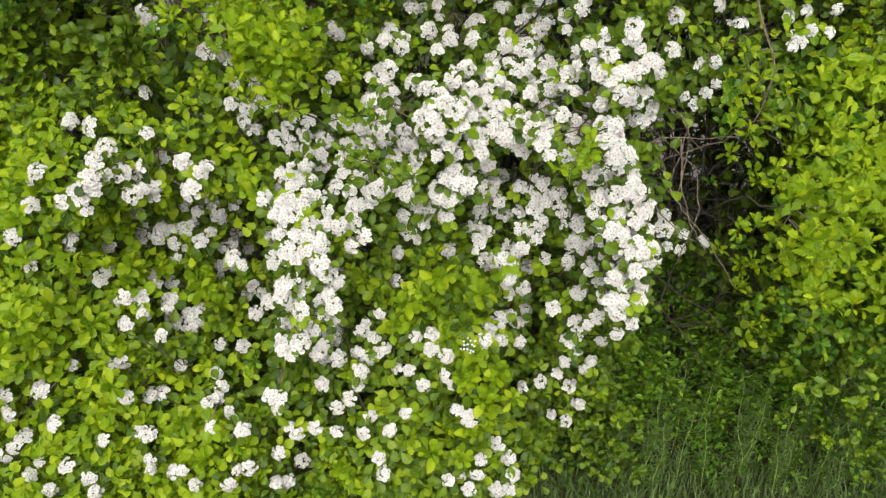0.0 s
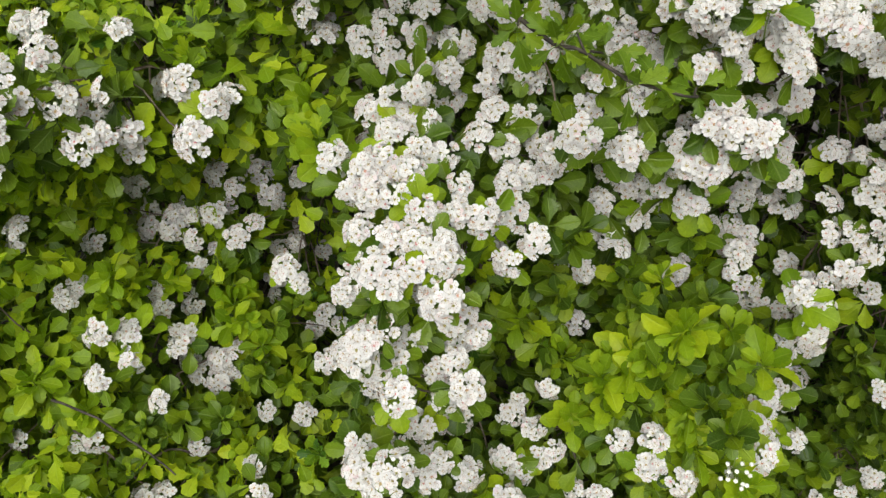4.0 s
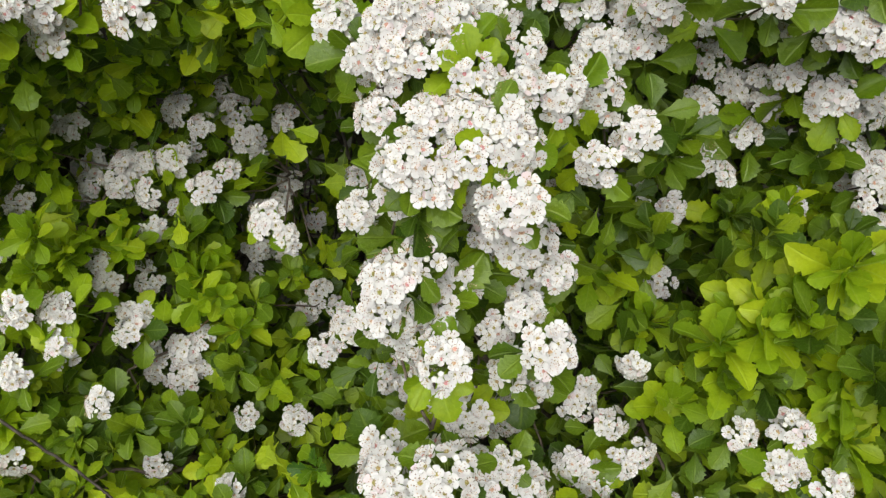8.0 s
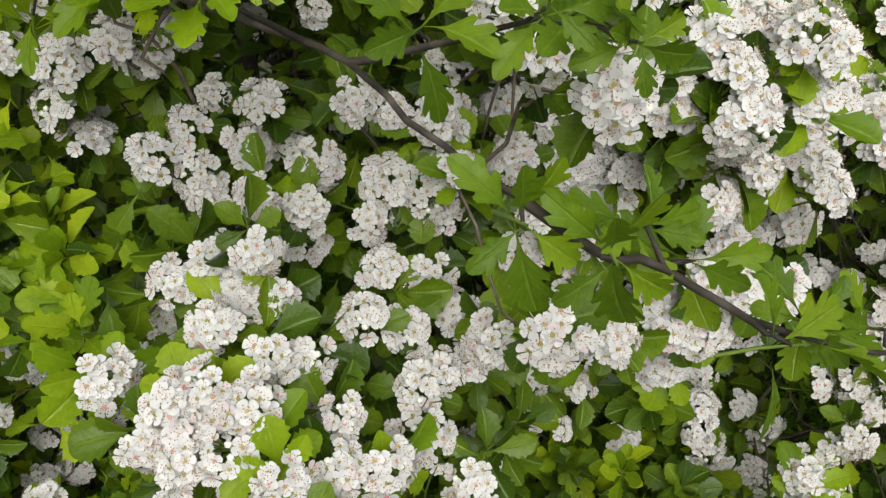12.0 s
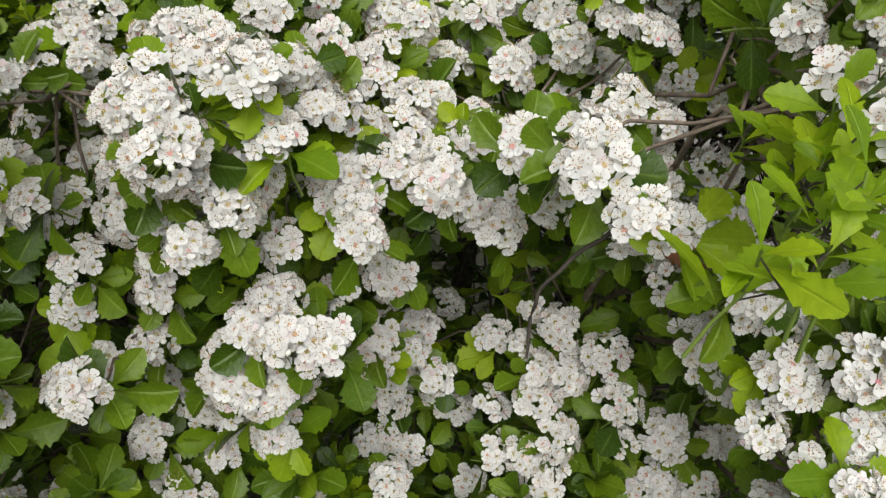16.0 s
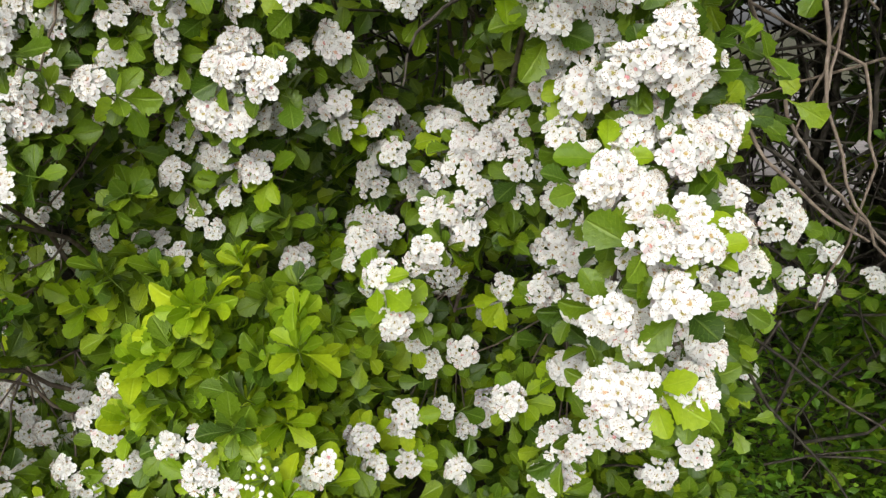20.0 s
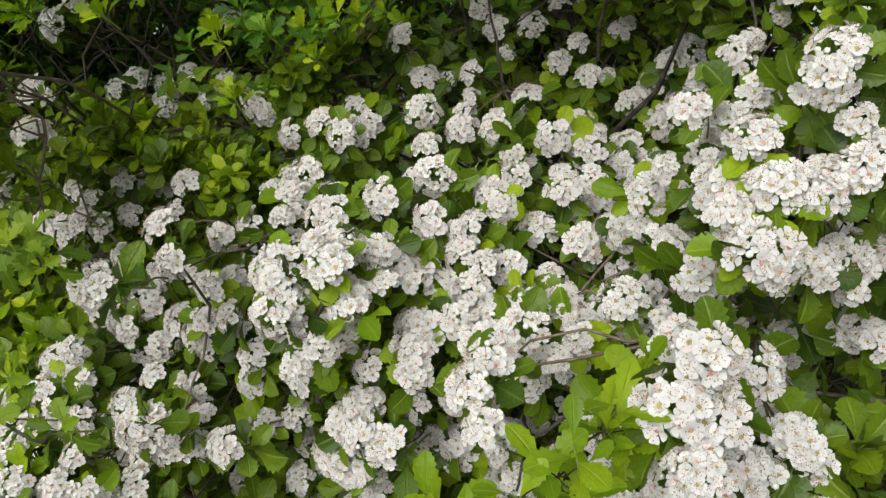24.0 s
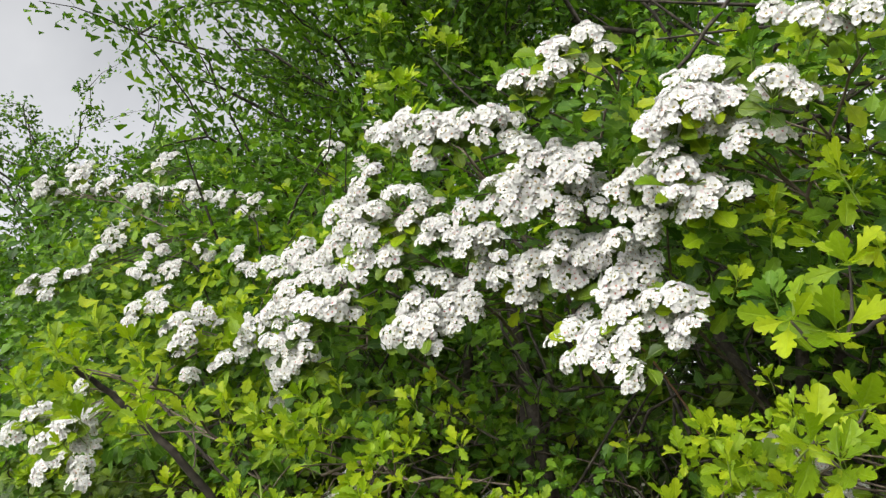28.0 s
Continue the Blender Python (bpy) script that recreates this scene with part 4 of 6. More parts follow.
flowering_branch(bush_top, (0.13, 2.00, 1.90), [(0.08, 1.658, 2.047), (0.187, 1.613, 2.046), (0.224, 1.614, 2.045), (0.098, 1.663, 2.011), (0.079, 1.649, 2.011), (0.052, 1.64, 2.009), (0.149, 1.628, 2.), (0.023, 1.646, 1.986), (0.109, 1.673, 1.974), (0.038, 1.665, 1.943), (0.06, 1.685, 1.925), (0.356, 1.817, 1.658), (0.377, 1.902, 1.622)], 0.7, 0.7, 3, 0.3)
flowering_branch(bush_top, (-1.21, 2.30, 2.17), [(-1.065, 2.244, 2.448), (-1.431, 1.998, 2.403), (-1.609, 1.881, 2.373), (-1.699, 1.824, 2.351), (-1.394, 1.842, 2.291), (-1.217, 2.044, 2.277), (-1.203, 1.919, 2.26), (-1.309, 1.883, 2.256), (-1.099, 2.038, 2.237), (-1.401, 1.863, 2.16), (-1.277, 1.892, 2.132), (-1.22, 1.993, 2.132), (-1.396, 1.837, 2.111), (-1.217, 1.904, 2.058), (-1.264, 1.863, 2.056), (-1.388, 1.772, 2.042), (-1.407, 1.733, 2.024), (-1.43, 1.707, 2.022)], 0.7, 0.7, 3, 0.3)
flowering_branch(bush_top, (-0.50, 2.17, 1.69), [(-0.652, 1.787, 1.997), (-0.517, 1.731, 1.964), (-0.599, 1.765, 1.955), (-0.54, 1.732, 1.912), (-0.624, 1.729, 1.904), (-0.675, 1.741, 1.874), (-0.54, 1.711, 1.864), (-0.517, 1.724, 1.864), (-0.568, 1.705, 1.831), (-0.656, 1.752, 1.826), (-0.61, 1.773, 1.798)], 0.7, 0.7, 3, 0.3)
flowering_branch(bush_top, (-0.85, 2.18, 1.88), [(-0.962, 2.308, 2.477), (-0.931, 2.344, 2.433), (-0.998, 2.307, 2.404), (-1.034, 1.949, 2.067), (-0.791, 1.835, 1.996), (-1.149, 1.839, 1.973), (-1.163, 1.797, 1.943), (-1.023, 1.812, 1.908), (-0.911, 1.794, 1.905), (-0.806, 1.805, 1.865), (-0.918, 1.754, 1.858), (-0.875, 1.814, 1.819), (-0.786, 1.874, 1.798), (-0.871, 1.928, 1.741), (-0.925, 1.5, 1.706), (-1.016, 1.604, 1.702), (-1.052, 1.656, 1.694), (-1.06, 1.61, 1.684), (-1.17, 1.655, 1.625), (-1.117, 1.702, 1.625)], 0.7, 0.7, 3, 0.3)
flowering_branch(bush_top, (-0.14, 2.00, 1.87), [(-0.037, 1.622, 2.111), (-0.077, 1.614, 2.099), (-0.198, 1.672, 2.072), (-0.122, 1.612, 2.072), (-0.147, 1.667, 2.014), (-0.108, 1.681, 1.995), (-0.072, 1.684, 1.995), (-0.18, 1.681, 1.974), (-0.145, 1.675, 1.972), (-0.091, 1.705, 1.962), (-0.198, 1.696, 1.958), (-0.129, 1.688, 1.958), (-0.13, 1.731, 1.91), (-0.181, 1.752, 1.893)], 0.7, 0.7, 3, 0.3)
flowering_branch(bush_top, (-0.25, 2.03, 1.84), [(-0.374, 1.716, 2.131), (-0.396, 1.717, 2.119), (-0.295, 1.667, 2.092), (-0.232, 1.67, 2.076), (-0.302, 1.677, 2.072), (-0.262, 1.674, 2.069)], 0.7, 0.7, 3, 0.3)

flowering_branch(bush_top, (-0.7, 2.5, 1.3), [(-0.704, 1.95, 1.554), (-0.687, 1.98, 1.581), (-0.588, 1.96, 1.448), (-0.571, 1.99, 1.466), (-0.544, 2.02, 1.46), (-0.509, 2.04, 1.476), (-0.509, 1.98, 1.425), (-0.468, 2.082, 1.465), (-0.378, 2.03, 1.44), (-0.479, 2.114, 1.568), (-0.881, 2.12, 1.558), (-0.85, 2.14, 1.6)], 0.5, 0.4, 0)
flowering_branch(bush_top, (-1.3, 2.4, 1.4), [(-1.238, 1.749, 1.784), (-1.25, 1.804, 1.744), (-1.24, 1.756, 1.693), (-1.262, 1.804, 1.662), (-1.243, 1.763, 1.59), (-1.206, 1.79, 1.534), (-1.184, 1.744, 1.54), (-0.997, 1.861, 1.511), (-1.048, 1.864, 1.804), (-1.021, 1.905, 1.503), (-1.233, 1.893, 1.508)], 0.5, 0.4, 0, 0.3)
flowering_branch(bush_top, (-1.63, 2.59, 2.14), [(-1.756, 1.844, 2.36), (-1.734, 1.89, 2.345), (-1.697, 1.929, 2.382), (-1.674, 1.977, 2.366), (-1.654, 2.017, 2.365), (-1.623, 2.057, 2.387), (-1.589, 2.109, 2.378), (-1.55, 2.156, 2.401), (-1.522, 2.206, 2.384), (-1.489, 2.251, 2.399), (-1.458, 2.301, 2.389), (-1.436, 2.35, 2.367), (-1.907, 1.997, 2.493), (-1.711, 2.16, 2.501)], 0.9, 0.6, 2, 0.4)

flowering_branch(bush_main, (0.45, 2.0, 0.8), [(0.422, 1.43, 0.998), (0.359, 1.673, 0.828), (0.405, 1.458, 0.915), (0.446, 1.467, 0.914), (0.38, 1.457, 0.913), (0.188, 1.766, 0.776), (0.418, 1.733, 0.981)], 0.5, 1.0, 0)
flowering_branch(bush_main, (0.35, 2.0, 1.1), [(0.134, 1.9, 1.04), (0.43, 1.517, 1.149), (0.398, 1.503, 1.15), (0.373, 1.496, 1.355), (0.403, 1.612, 1.477), (0.342, 1.438, 1.307), (0.261, 1.831, 1.34), (0.176, 1.729, 1.254), (0.3, 1.643, 1.232), (0.028, 1.679, 1.347)], 0.5, 1.0, 0)
flowering_branch(bush_mid, (-0.2, 2.0, 1.1), [(-0.146, 1.568, 1.115), (-0.165, 1.694, 1.238), (-0.176, 1.832, 1.396), (-0.144, 1.783, 1.35), (-0.161, 1.737, 1.268), (-0.037, 1.666, 1.329), (-0.139, 1.662, 1.197)], 0.5, 1.0, 0)
flowering_branch(bush_mid, (-0.2, 1.95, 0.5), [(-0.181, 1.522, 0.683), (-0.28, 1.48, 0.818), (-0.263, 1.687, 0.675)], 0.5, 1.0, 0)
flowering_branch(bush_left, (-0.65, 1.9, 0.4), [(-0.539, 1.591, 0.59), (-0.694, 1.6, 0.558), (-0.719, 1.586, 0.561), (-0.74, 1.509, 0.613), (-0.557, 1.629, 0.607)], 0.5, 1.0, 0)


def wood(bush, name, pts, r0, r1, label="", material=None, sides=6):
    p = np.array(pts, dtype=float)
    fine = np.concatenate([bend(p[i], p[i + 1], 5, 0.0, np.linalg.norm(p[i + 1] - p[i]) * 0.018)[(1 if i else 0):] for i in range(len(p) - 1)])
    v, f = [], []
    tube(v, f, fine - fine[0], r0, r1, sides)
    return part(name, fast_mesh(name, np.concatenate(v), f, [material or BARK]), bush, Matrix.Translation(fine[0]), label)


# leafy shoots without blossom
leafy_branch(bush_mid, (-0.05, 1.95, 0.7), [(-0.05, 1.60, 0.87), (0.03, 1.62, 0.83), (-0.01, 1.58, 0.80), (-0.09, 1.60, 0.82), (0.02, 1.66, 0.72)], TUFTS[:1] + BRIGHT * 2, 14, 0.044, 1.0)
leafy_branch(bush_main, (0.1, 1.95, 0.5), [(0.03, 1.58, 0.76), (0.07, 1.55, 0.70), (0.10, 1.50, 0.62), (0.09, 1.48, 0.55), (0.12, 1.46, 0.48)], TUFTS[:1] + BRIGHT * 2, 14, 0.044, 1.0)
leafy_branch(bush_main, (0.05, 2.0, 0.8), [(-0.05, 1.72, 0.92), (0.06, 1.74, 0.88), (-0.12, 1.70, 0.86), (0.1, 1.7, 0.8)], TUFTS, 6, 0.05)
leafy_branch(bush_mid, (-0.45, 2.0, 1.25), [(-0.503, 1.551, 1.455), (-0.421, 1.512, 1.493), (-0.398, 1.486, 1.433), (-0.468, 1.533, 1.414), (-0.347, 1.476, 1.488), (-0.492, 1.568, 1.497)], LOBED, 4, 0.03, 0.9)
leafy_branch(bush_mid, (-0.40, 1.95, 1.35), [(-0.33, 1.443, 1.556), (-0.29, 1.412, 1.509), (-0.288, 1.393, 1.475), (-0.25, 1.394, 1.458), (-0.281, 1.377, 1.438), (-0.297, 1.467, 1.511), (-0.31, 1.379, 1.485), (-0.35, 1.44, 1.46), (-0.33, 1.45, 1.42), (-0.27, 1.41, 1.40)], LOBED, 6, 0.024, 0.9, False)
wood(bush_mid, "upright_shoot", [(-0.31, 1.45, 1.50), (-0.325, 1.44, 1.56), (-0.335, 1.44, 1.63)], 0.0022, 0.0012, "pale upright shoot", STALK)
leafy_branch(bush_left, (-1.0, 2.1, 0.7), [(-0.83, 1.50, 0.95), (-0.90, 1.46, 0.82), (-0.80, 1.52, 0.72), (-0.95, 1.42, 0.62), (-0.80, 1.48, 0.52), (-0.60, 1.52, 0.45)], BRIGHT, 6, 0.06)
leafy_branch(bush_left, (-1.0, 2.2, 1.1), [(-0.95, 1.92, 1.28), (-0.80, 1.85, 1.22), (-1.1, 1.9, 1.15), (-0.75, 1.8, 1.36), (-0.70, 1.85, 1.40)], TUFTS, 7, 0.06)
# small foreground sprigs with deeply lobed leaves
def sprig(bush, line, spots, meshes, thick=0.0022, scale=1.0, aim=0.35, more=0, loose=0.016):
    """A stem along line with a rosette at each spot, joined to the stem by a short spur."""
    v, f = [], []
    pts = np.array(line)
    spots = spots + [tuple(pts[rng.integers(1, len(pts))] + rng.normal(0, loose, 3)) for _ in range(more)]
    o = pts[0]
    tube(v, f, np.concatenate([bend(pts[i], pts[i + 1], 4, 0, 0.001)[(1 if i else 0):] for i in range(len(pts) - 1)]) - o, thick, thick * 0.45, 7)
    for s in spots:
        k = pts[np.argmin(np.linalg.norm(pts - np.array(s), axis=1))]
        tube(v, f, bend(k, s, 4, 0.0, 0.001) - o, thick * 0.6, thick * 0.35, 5)
    b = part("leafy_sprig", fast_mesh("leafy_sprig", np.concatenate(v), [np.concatenate(f)], [BARK]), bush, Matrix.Translation(o), "knobbly brown sprig with fresh lobed leaves")
    for s in spots:
        part("leaf_rosette", meshes[rng.integers(len(meshes))], b, facing(s, outward(rng, aim), rng.uniform(0, 6.28), scale * rng.uniform(0.8, 1.1)))
    return b


sprig(bush_mid, [(-0.85, 1.66, 1.80), (-0.807, 1.62, 1.745), (-0.72, 1.69, 1.63), (-0.632, 1.746, 1.548), (-0.50, 1.62, 1.45), (-0.40, 1.545, 1.40), (-0.325, 1.487, 1.335), (-0.25, 1.452, 1.312), (-0.232, 1.441, 1.305), (-0.211, 1.409, 1.288), (-0.178, 1.36, 1.273)],
      [(-0.383, 1.494, 1.485), (-0.377, 1.483, 1.446), (-0.371, 1.524, 1.498), (-0.358, 1.552, 1.492), (-0.355, 1.478, 1.401), (-0.318, 1.521, 1.434), (-0.316, 1.449, 1.364), (-0.3, 1.46, 1.36), (-0.419, 1.547, 1.523), (-0.427, 1.519, 1.503), (-0.30, 1.491, 1.37), (-0.40, 1.5, 1.42), (-0.34, 1.5, 1.46), (-0.39, 1.53, 1.45), (-0.281, 1.415, 1.332)], LOBED, 0.0027, 1.0, 0.6)
sprig(bush_mid, [(-0.632, 1.742, 1.55), (-0.56, 1.68, 1.5), (-0.50, 1.62, 1.452), (-0.45, 1.58, 1.43), (-0.40, 1.545, 1.402), (-0.36, 1.515, 1.37), (-0.325, 1.487, 1.337)], [], LOBED, 0.0022, 1.1, 1.0, 12, 0.034)
sprig(bush_mid, [(-0.178, 1.36, 1.273), (-0.155, 1.352, 1.258), (-0.13, 1.355, 1.25), (-0.105, 1.342, 1.237), (-0.08, 1.345, 1.228), (-0.05, 1.345, 1.222)],
      [(-0.179, 1.35, 1.268), (-0.15, 1.348, 1.257), (-0.137, 1.358, 1.264), (-0.116, 1.367, 1.248), (-0.095, 1.334, 1.232), (-0.079, 1.351, 1.231), (-0.05, 1.355, 1.226)], [LOBED_NEAR[0], LOBED_NEAR[1]], 0.002, 1.0, 0.5)
sprig(bush_mid, [(-0.232, 1.441, 1.305), (-0.20, 1.44, 1.312), (-0.167, 1.433, 1.321), (-0.145, 1.43, 1.322)],
      [(-0.145, 1.43, 1.326), (-0.16, 1.415, 1.328), (-0.125, 1.415, 1.316), (-0.205, 1.435, 1.318)], [LOBED_NEAR[1], LOBED_NEAR[0]], 0.0018, 1.0, 0.7)
sprig(bush_main, [(0.36, 1.60, 1.30), (0.298, 1.522, 1.262), (0.304, 1.469, 1.263), (0.289, 1.429, 1.259), (0.275, 1.387, 1.249), (0.254, 1.356, 1.245), (0.242, 1.337, 1.243), (0.233, 1.322, 1.244)],
      [(0.309, 1.467, 1.273), (0.311, 1.452, 1.292), (0.291, 1.422, 1.269), (0.288, 1.392, 1.256), (0.271, 1.377, 1.256), (0.259, 1.357, 1.250), (0.241, 1.334, 1.245), (0.299, 1.412, 1.282), (0.284, 1.382, 1.269), (0.304, 1.442, 1.257)], SHOOTS, 0.0009, 0.95, 1.3, 12, 0.007)
sprig(bush_right, [(0.36, 1.75, 1.76), (0.223, 1.488, 1.746), (0.21, 1.386, 1.72), (0.196, 1.365, 1.714)], [(0.215, 1.398, 1.765), (0.185, 1.365, 1.73), (0.205, 1.385, 1.725)], [LOBED[1]], 0.002, 0.8)
sprig(bush_right, [(0.36, 1.72, 1.66), (0.216, 1.446, 1.665), (0.205, 1.374, 1.667), (0.189, 1.365, 1.661)], [(0.19, 1.365, 1.662), (0.215, 1.378, 1.68), (0.203, 1.353, 1.65)], [LOBED[1], LOBED[0]], 0.002, 0.75)
leafy_branch(bush_left, (-0.62, 1.75, 1.55), [(-0.64, 1.38, 1.76), (-0.56, 1.36, 1.745), (-0.70, 1.44, 1.74), (-0.64, 1.48, 1.70), (-0.60, 1.54, 1.64), (-0.72, 1.52, 1.68), (-0.80, 1.70, 1.66), (-0.85, 1.66, 1.72), (-0.62, 1.62, 1.60), (-0.52, 1.58, 1.60), (-0.9, 1.6, 1.78)], LOBED, 3, 0.04, 0.95, False, "leafy_sprig")
leafy_branch(bush_right, (0.80, 2.0, 0.95), [(0.72, 1.36, 1.10), (0.78, 1.35, 1.05), (0.70, 1.44, 1.13), (0.84, 1.42, 1.08), (0.88, 1.5, 1.14), (0.80, 1.50, 1.18)], LOBED, 10, 0.05, 0.95, False)
leafy_branch(bush_right, (1.0, 2.2, 1.0), [(0.72, 1.76, 1.25), (0.80, 1.80, 1.22), (0.88, 1.81, 1.13), (0.95, 1.75, 1.05), (1.02, 1.7, 0.95), (1.05, 1.78, 1.2), (0.70, 1.66, 1.40), (0.95, 1.85, 1.30), (1.1, 1.8, 1.1), (1.0, 1.75, 0.82), (0.9, 1.8, 0.9)], LOBED_OLD[:1] + LOBED, 10, 0.07, 0.95, False)
leafy_branch(bush_main, (0.15, 2.1, 1.5), [(0.06, 1.72, 1.65), (0.12, 1.70, 1.66), (0.03, 1.74, 1.63), (0.20, 1.72, 1.66), (0.28, 1.70, 1.64), (0.33, 1.78, 1.65), (0.38, 1.88, 1.62)], LOBED, 5, 0.03, 0.85, False)
leafy_branch(bush_top, (-0.2, 2.4, 1.35), [(-0.25, 2.0, 1.53), (-0.19, 2.06, 1.66), (-0.30, 2.05, 1.60), (-0.12, 2.02, 1.50), (-0.40, 2.1, 1.66), (-0.46, 2.18, 1.67), (0.03, 2.2, 1.62)], LOBED_OLD, 4, 0.06)
leafy_branch(bush_top, (-0.5, 2.2, 1.3), [(-0.62, 1.74, 1.56), (-0.66, 1.78, 1.62), (-0.72, 1.80, 1.62), (-0.50, 1.85, 1.70)], LOBED_OLD, 7, 0.05)
leafy_branch(bush_top, (0.2, 2.6, 1.8), [(0.0, 2.0, 2.15), (0.1, 2.05, 2.1), (-0.1, 2.1, 2.25), (0.08, 2.15, 2.3), (0.2, 2.0, 2.0), (-0.2, 2.2, 2.35), (0.0, 2.3, 2.45), (0.25, 2.2, 2.2), (0.05, 1.8, 2.0), (0.15, 1.75, 1.95), (-0.02, 1.85, 2.1)], LOBED_OLD + LOBED[:1], 8, 0.07)
leafy_branch(bush_top, (-0.6, 2.5, 1.7), [(-0.45, 2.1, 2.05), (-0.3, 2.15, 2.1), (-0.6, 2.2, 2.1), (-0.8, 2.2, 2.1), (-1.0, 2.1, 2.1), (-1.2, 2.1, 2.1), (-0.95, 1.95, 1.95)], LOBED_OLD, 7, 0.07)
leafy_branch(bush_left, (-0.75, 2.05, 1.45), [(-0.612, 1.669, 1.690), (-0.573, 1.745, 1.701), (-0.525, 1.824, 1.713), (-0.470, 1.908, 1.724), (-0.608, 1.664, 1.614), (-0.575, 1.735, 1.597), (-0.501, 1.833, 1.671), (-0.420, 1.927, 1.673), (-0.560, 1.802, 1.654)], LOBED_OLD + LOBED * 2, 5, 0.045, 0.9, False)
leafy_branch(bush_mid, (-0.25, 2.0, 1.4), [(-0.210, 1.828, 1.543), (-0.168, 1.873, 1.567), (-0.112, 1.899, 1.553), (-0.177, 1.804, 1.462), (-0.128, 1.864, 1.492), (-0.110, 1.927, 1.608), (-0.221, 1.818, 1.490)], LOBED_OLD + LOBED, 5, 0.04, 0.9, False)
leafy_branch(bush_mid, (-0.3, 2.0, 1.2), [(-0.399, 1.725, 1.381), (-0.339, 1.755, 1.389), (-0.278, 1.772, 1.376), (-0.213, 1.780, 1.364), (-0.447, 1.722, 1.356), (-0.350, 1.724, 1.354), (-0.290, 1.741, 1.341), (-0.213, 1.755, 1.331), (-0.175, 1.800, 1.386), (-0.424, 1.672, 1.296)], TUFTS + BRIGHT, 6, 0.022, 0.85, False)
leafy_branch(bush_main, (0.15, 2.0, 1.6), [(0.050, 1.649, 1.618), (0.069, 1.705, 1.643), (0.097, 1.765, 1.664), (0.134, 1.806, 1.675), (0.280, 1.932, 1.670), (0.308, 1.947, 1.690), (0.298, 1.992, 1.620), (0.354, 1.970, 1.697)], LOBED, 4, 0.03, 0.8, False)
leafy_branch(bush_top, (-0.45, 2.75, 1.35), [(-0.539, 2.072, 1.800), (-0.497, 2.211, 1.855), (-0.392, 2.246, 1.785), (-0.316, 2.351, 1.822), (-0.219, 2.320, 1.739), (-0.504, 2.075, 1.676), (-0.434, 2.181, 1.698), (-0.313, 2.214, 1.667), (-0.227, 2.228, 1.619), (-0.447, 2.077, 1.599)], LOBED_OLD, 7, 0.06, 1.0, False)
leafy_branch(bush_left, (-0.85, 2.1, 1.0), [(-0.704, 1.854, 1.079), (-0.641, 1.859, 1.072), (-0.591, 1.876, 1.045), (-0.546, 1.907, 1.054), (-0.659, 1.840, 1.031), (-0.704, 1.812, 1.029), (-0.800, 1.753, 0.966), (-0.787, 1.737, 0.921), (-0.749, 1.717, 0.858), (-0.772, 1.689, 0.849)], LOBED + BRIGHT, 4, 0.024, 0.95, False)
leafy_branch(bush_left, (-0.7, 2.1, 0.7), [(-0.635, 1.772, 0.852), (-0.569, 1.743, 0.756), (-0.493, 1.777, 0.763), (-0.708, 1.610, 0.683), (-0.649, 1.636, 0.675), (-0.741, 1.585, 0.658), (-0.567, 1.711, 0.730), (-0.613, 1.675, 0.708)], TUFTS + BRIGHT, 4, 0.025, 0.9, False)
leafy_branch(bush_mid, (-0.3, 2.1, 1.3), [(-0.394, 1.92, 1.411), (-0.32, 1.92, 1.423), (-0.228, 1.9, 1.415), (-0.152, 1.88, 1.4), (-0.259, 1.82, 1.376), (-0.336, 1.82, 1.355), (-0.191, 1.8, 1.367), (-0.077, 1.9, 1.425), (-0.21, 1.95, 1.434)], BRIGHT + LOBED, 3, 0.025, 0.9, False)
leafy_branch(bush_mid, (-0.5, 1.62, 1.46), [(-0.375, 1.483, 1.497), (-0.384, 1.54, 1.486), (-0.363, 1.565, 1.455), (-0.37, 1.49, 1.446), (-0.363, 1.529, 1.42), (-0.358, 1.567, 1.412), (-0.353, 1.47, 1.391), (-0.338, 1.522, 1.375), (-0.345, 1.569, 1.343), (-0.342, 1.472, 1.335), (-0.319, 1.491, 1.3), (-0.396, 1.486, 1.537), (-0.388, 1.532, 1.534)], LOBED, 2, 0.012, 1.0, False, "leafy_sprig", 0.9)
leafy_branch(bush_left, (-0.6, 1.8, 1.62), [(-0.475, 1.57, 1.622), (-0.441, 1.618, 1.607), (-0.398, 1.664, 1.625), (-0.364, 1.703, 1.601), (-0.416, 1.653, 1.57), (-0.32, 1.737, 1.638), (-0.448, 1.595, 1.663), (-0.374, 1.678, 1.673), (-0.291, 1.766, 1.612), (-0.421, 1.634, 1.642)], LOBED, 3, 0.03, 0.9, False, "leafy_sprig", 0.9)
part("bud_spray", BUDS, bush_main, facing((0.315, 1.37, 1.242), (0.1, -1, -0.1), 0, 0.62), "unopened round white flower buds")
part("bud_spray", BUDS, bush_main, facing((0.332, 1.447, 1.304), (0.1, -1, 0.2), 1, 0.6), "unopened round white flower buds")
part("bud_spray", BUDS, bush_main, facing((0.075, 1.515, 0.762), (0, -1, 0.5), 2, 1.1), "unopened round white flower buds")

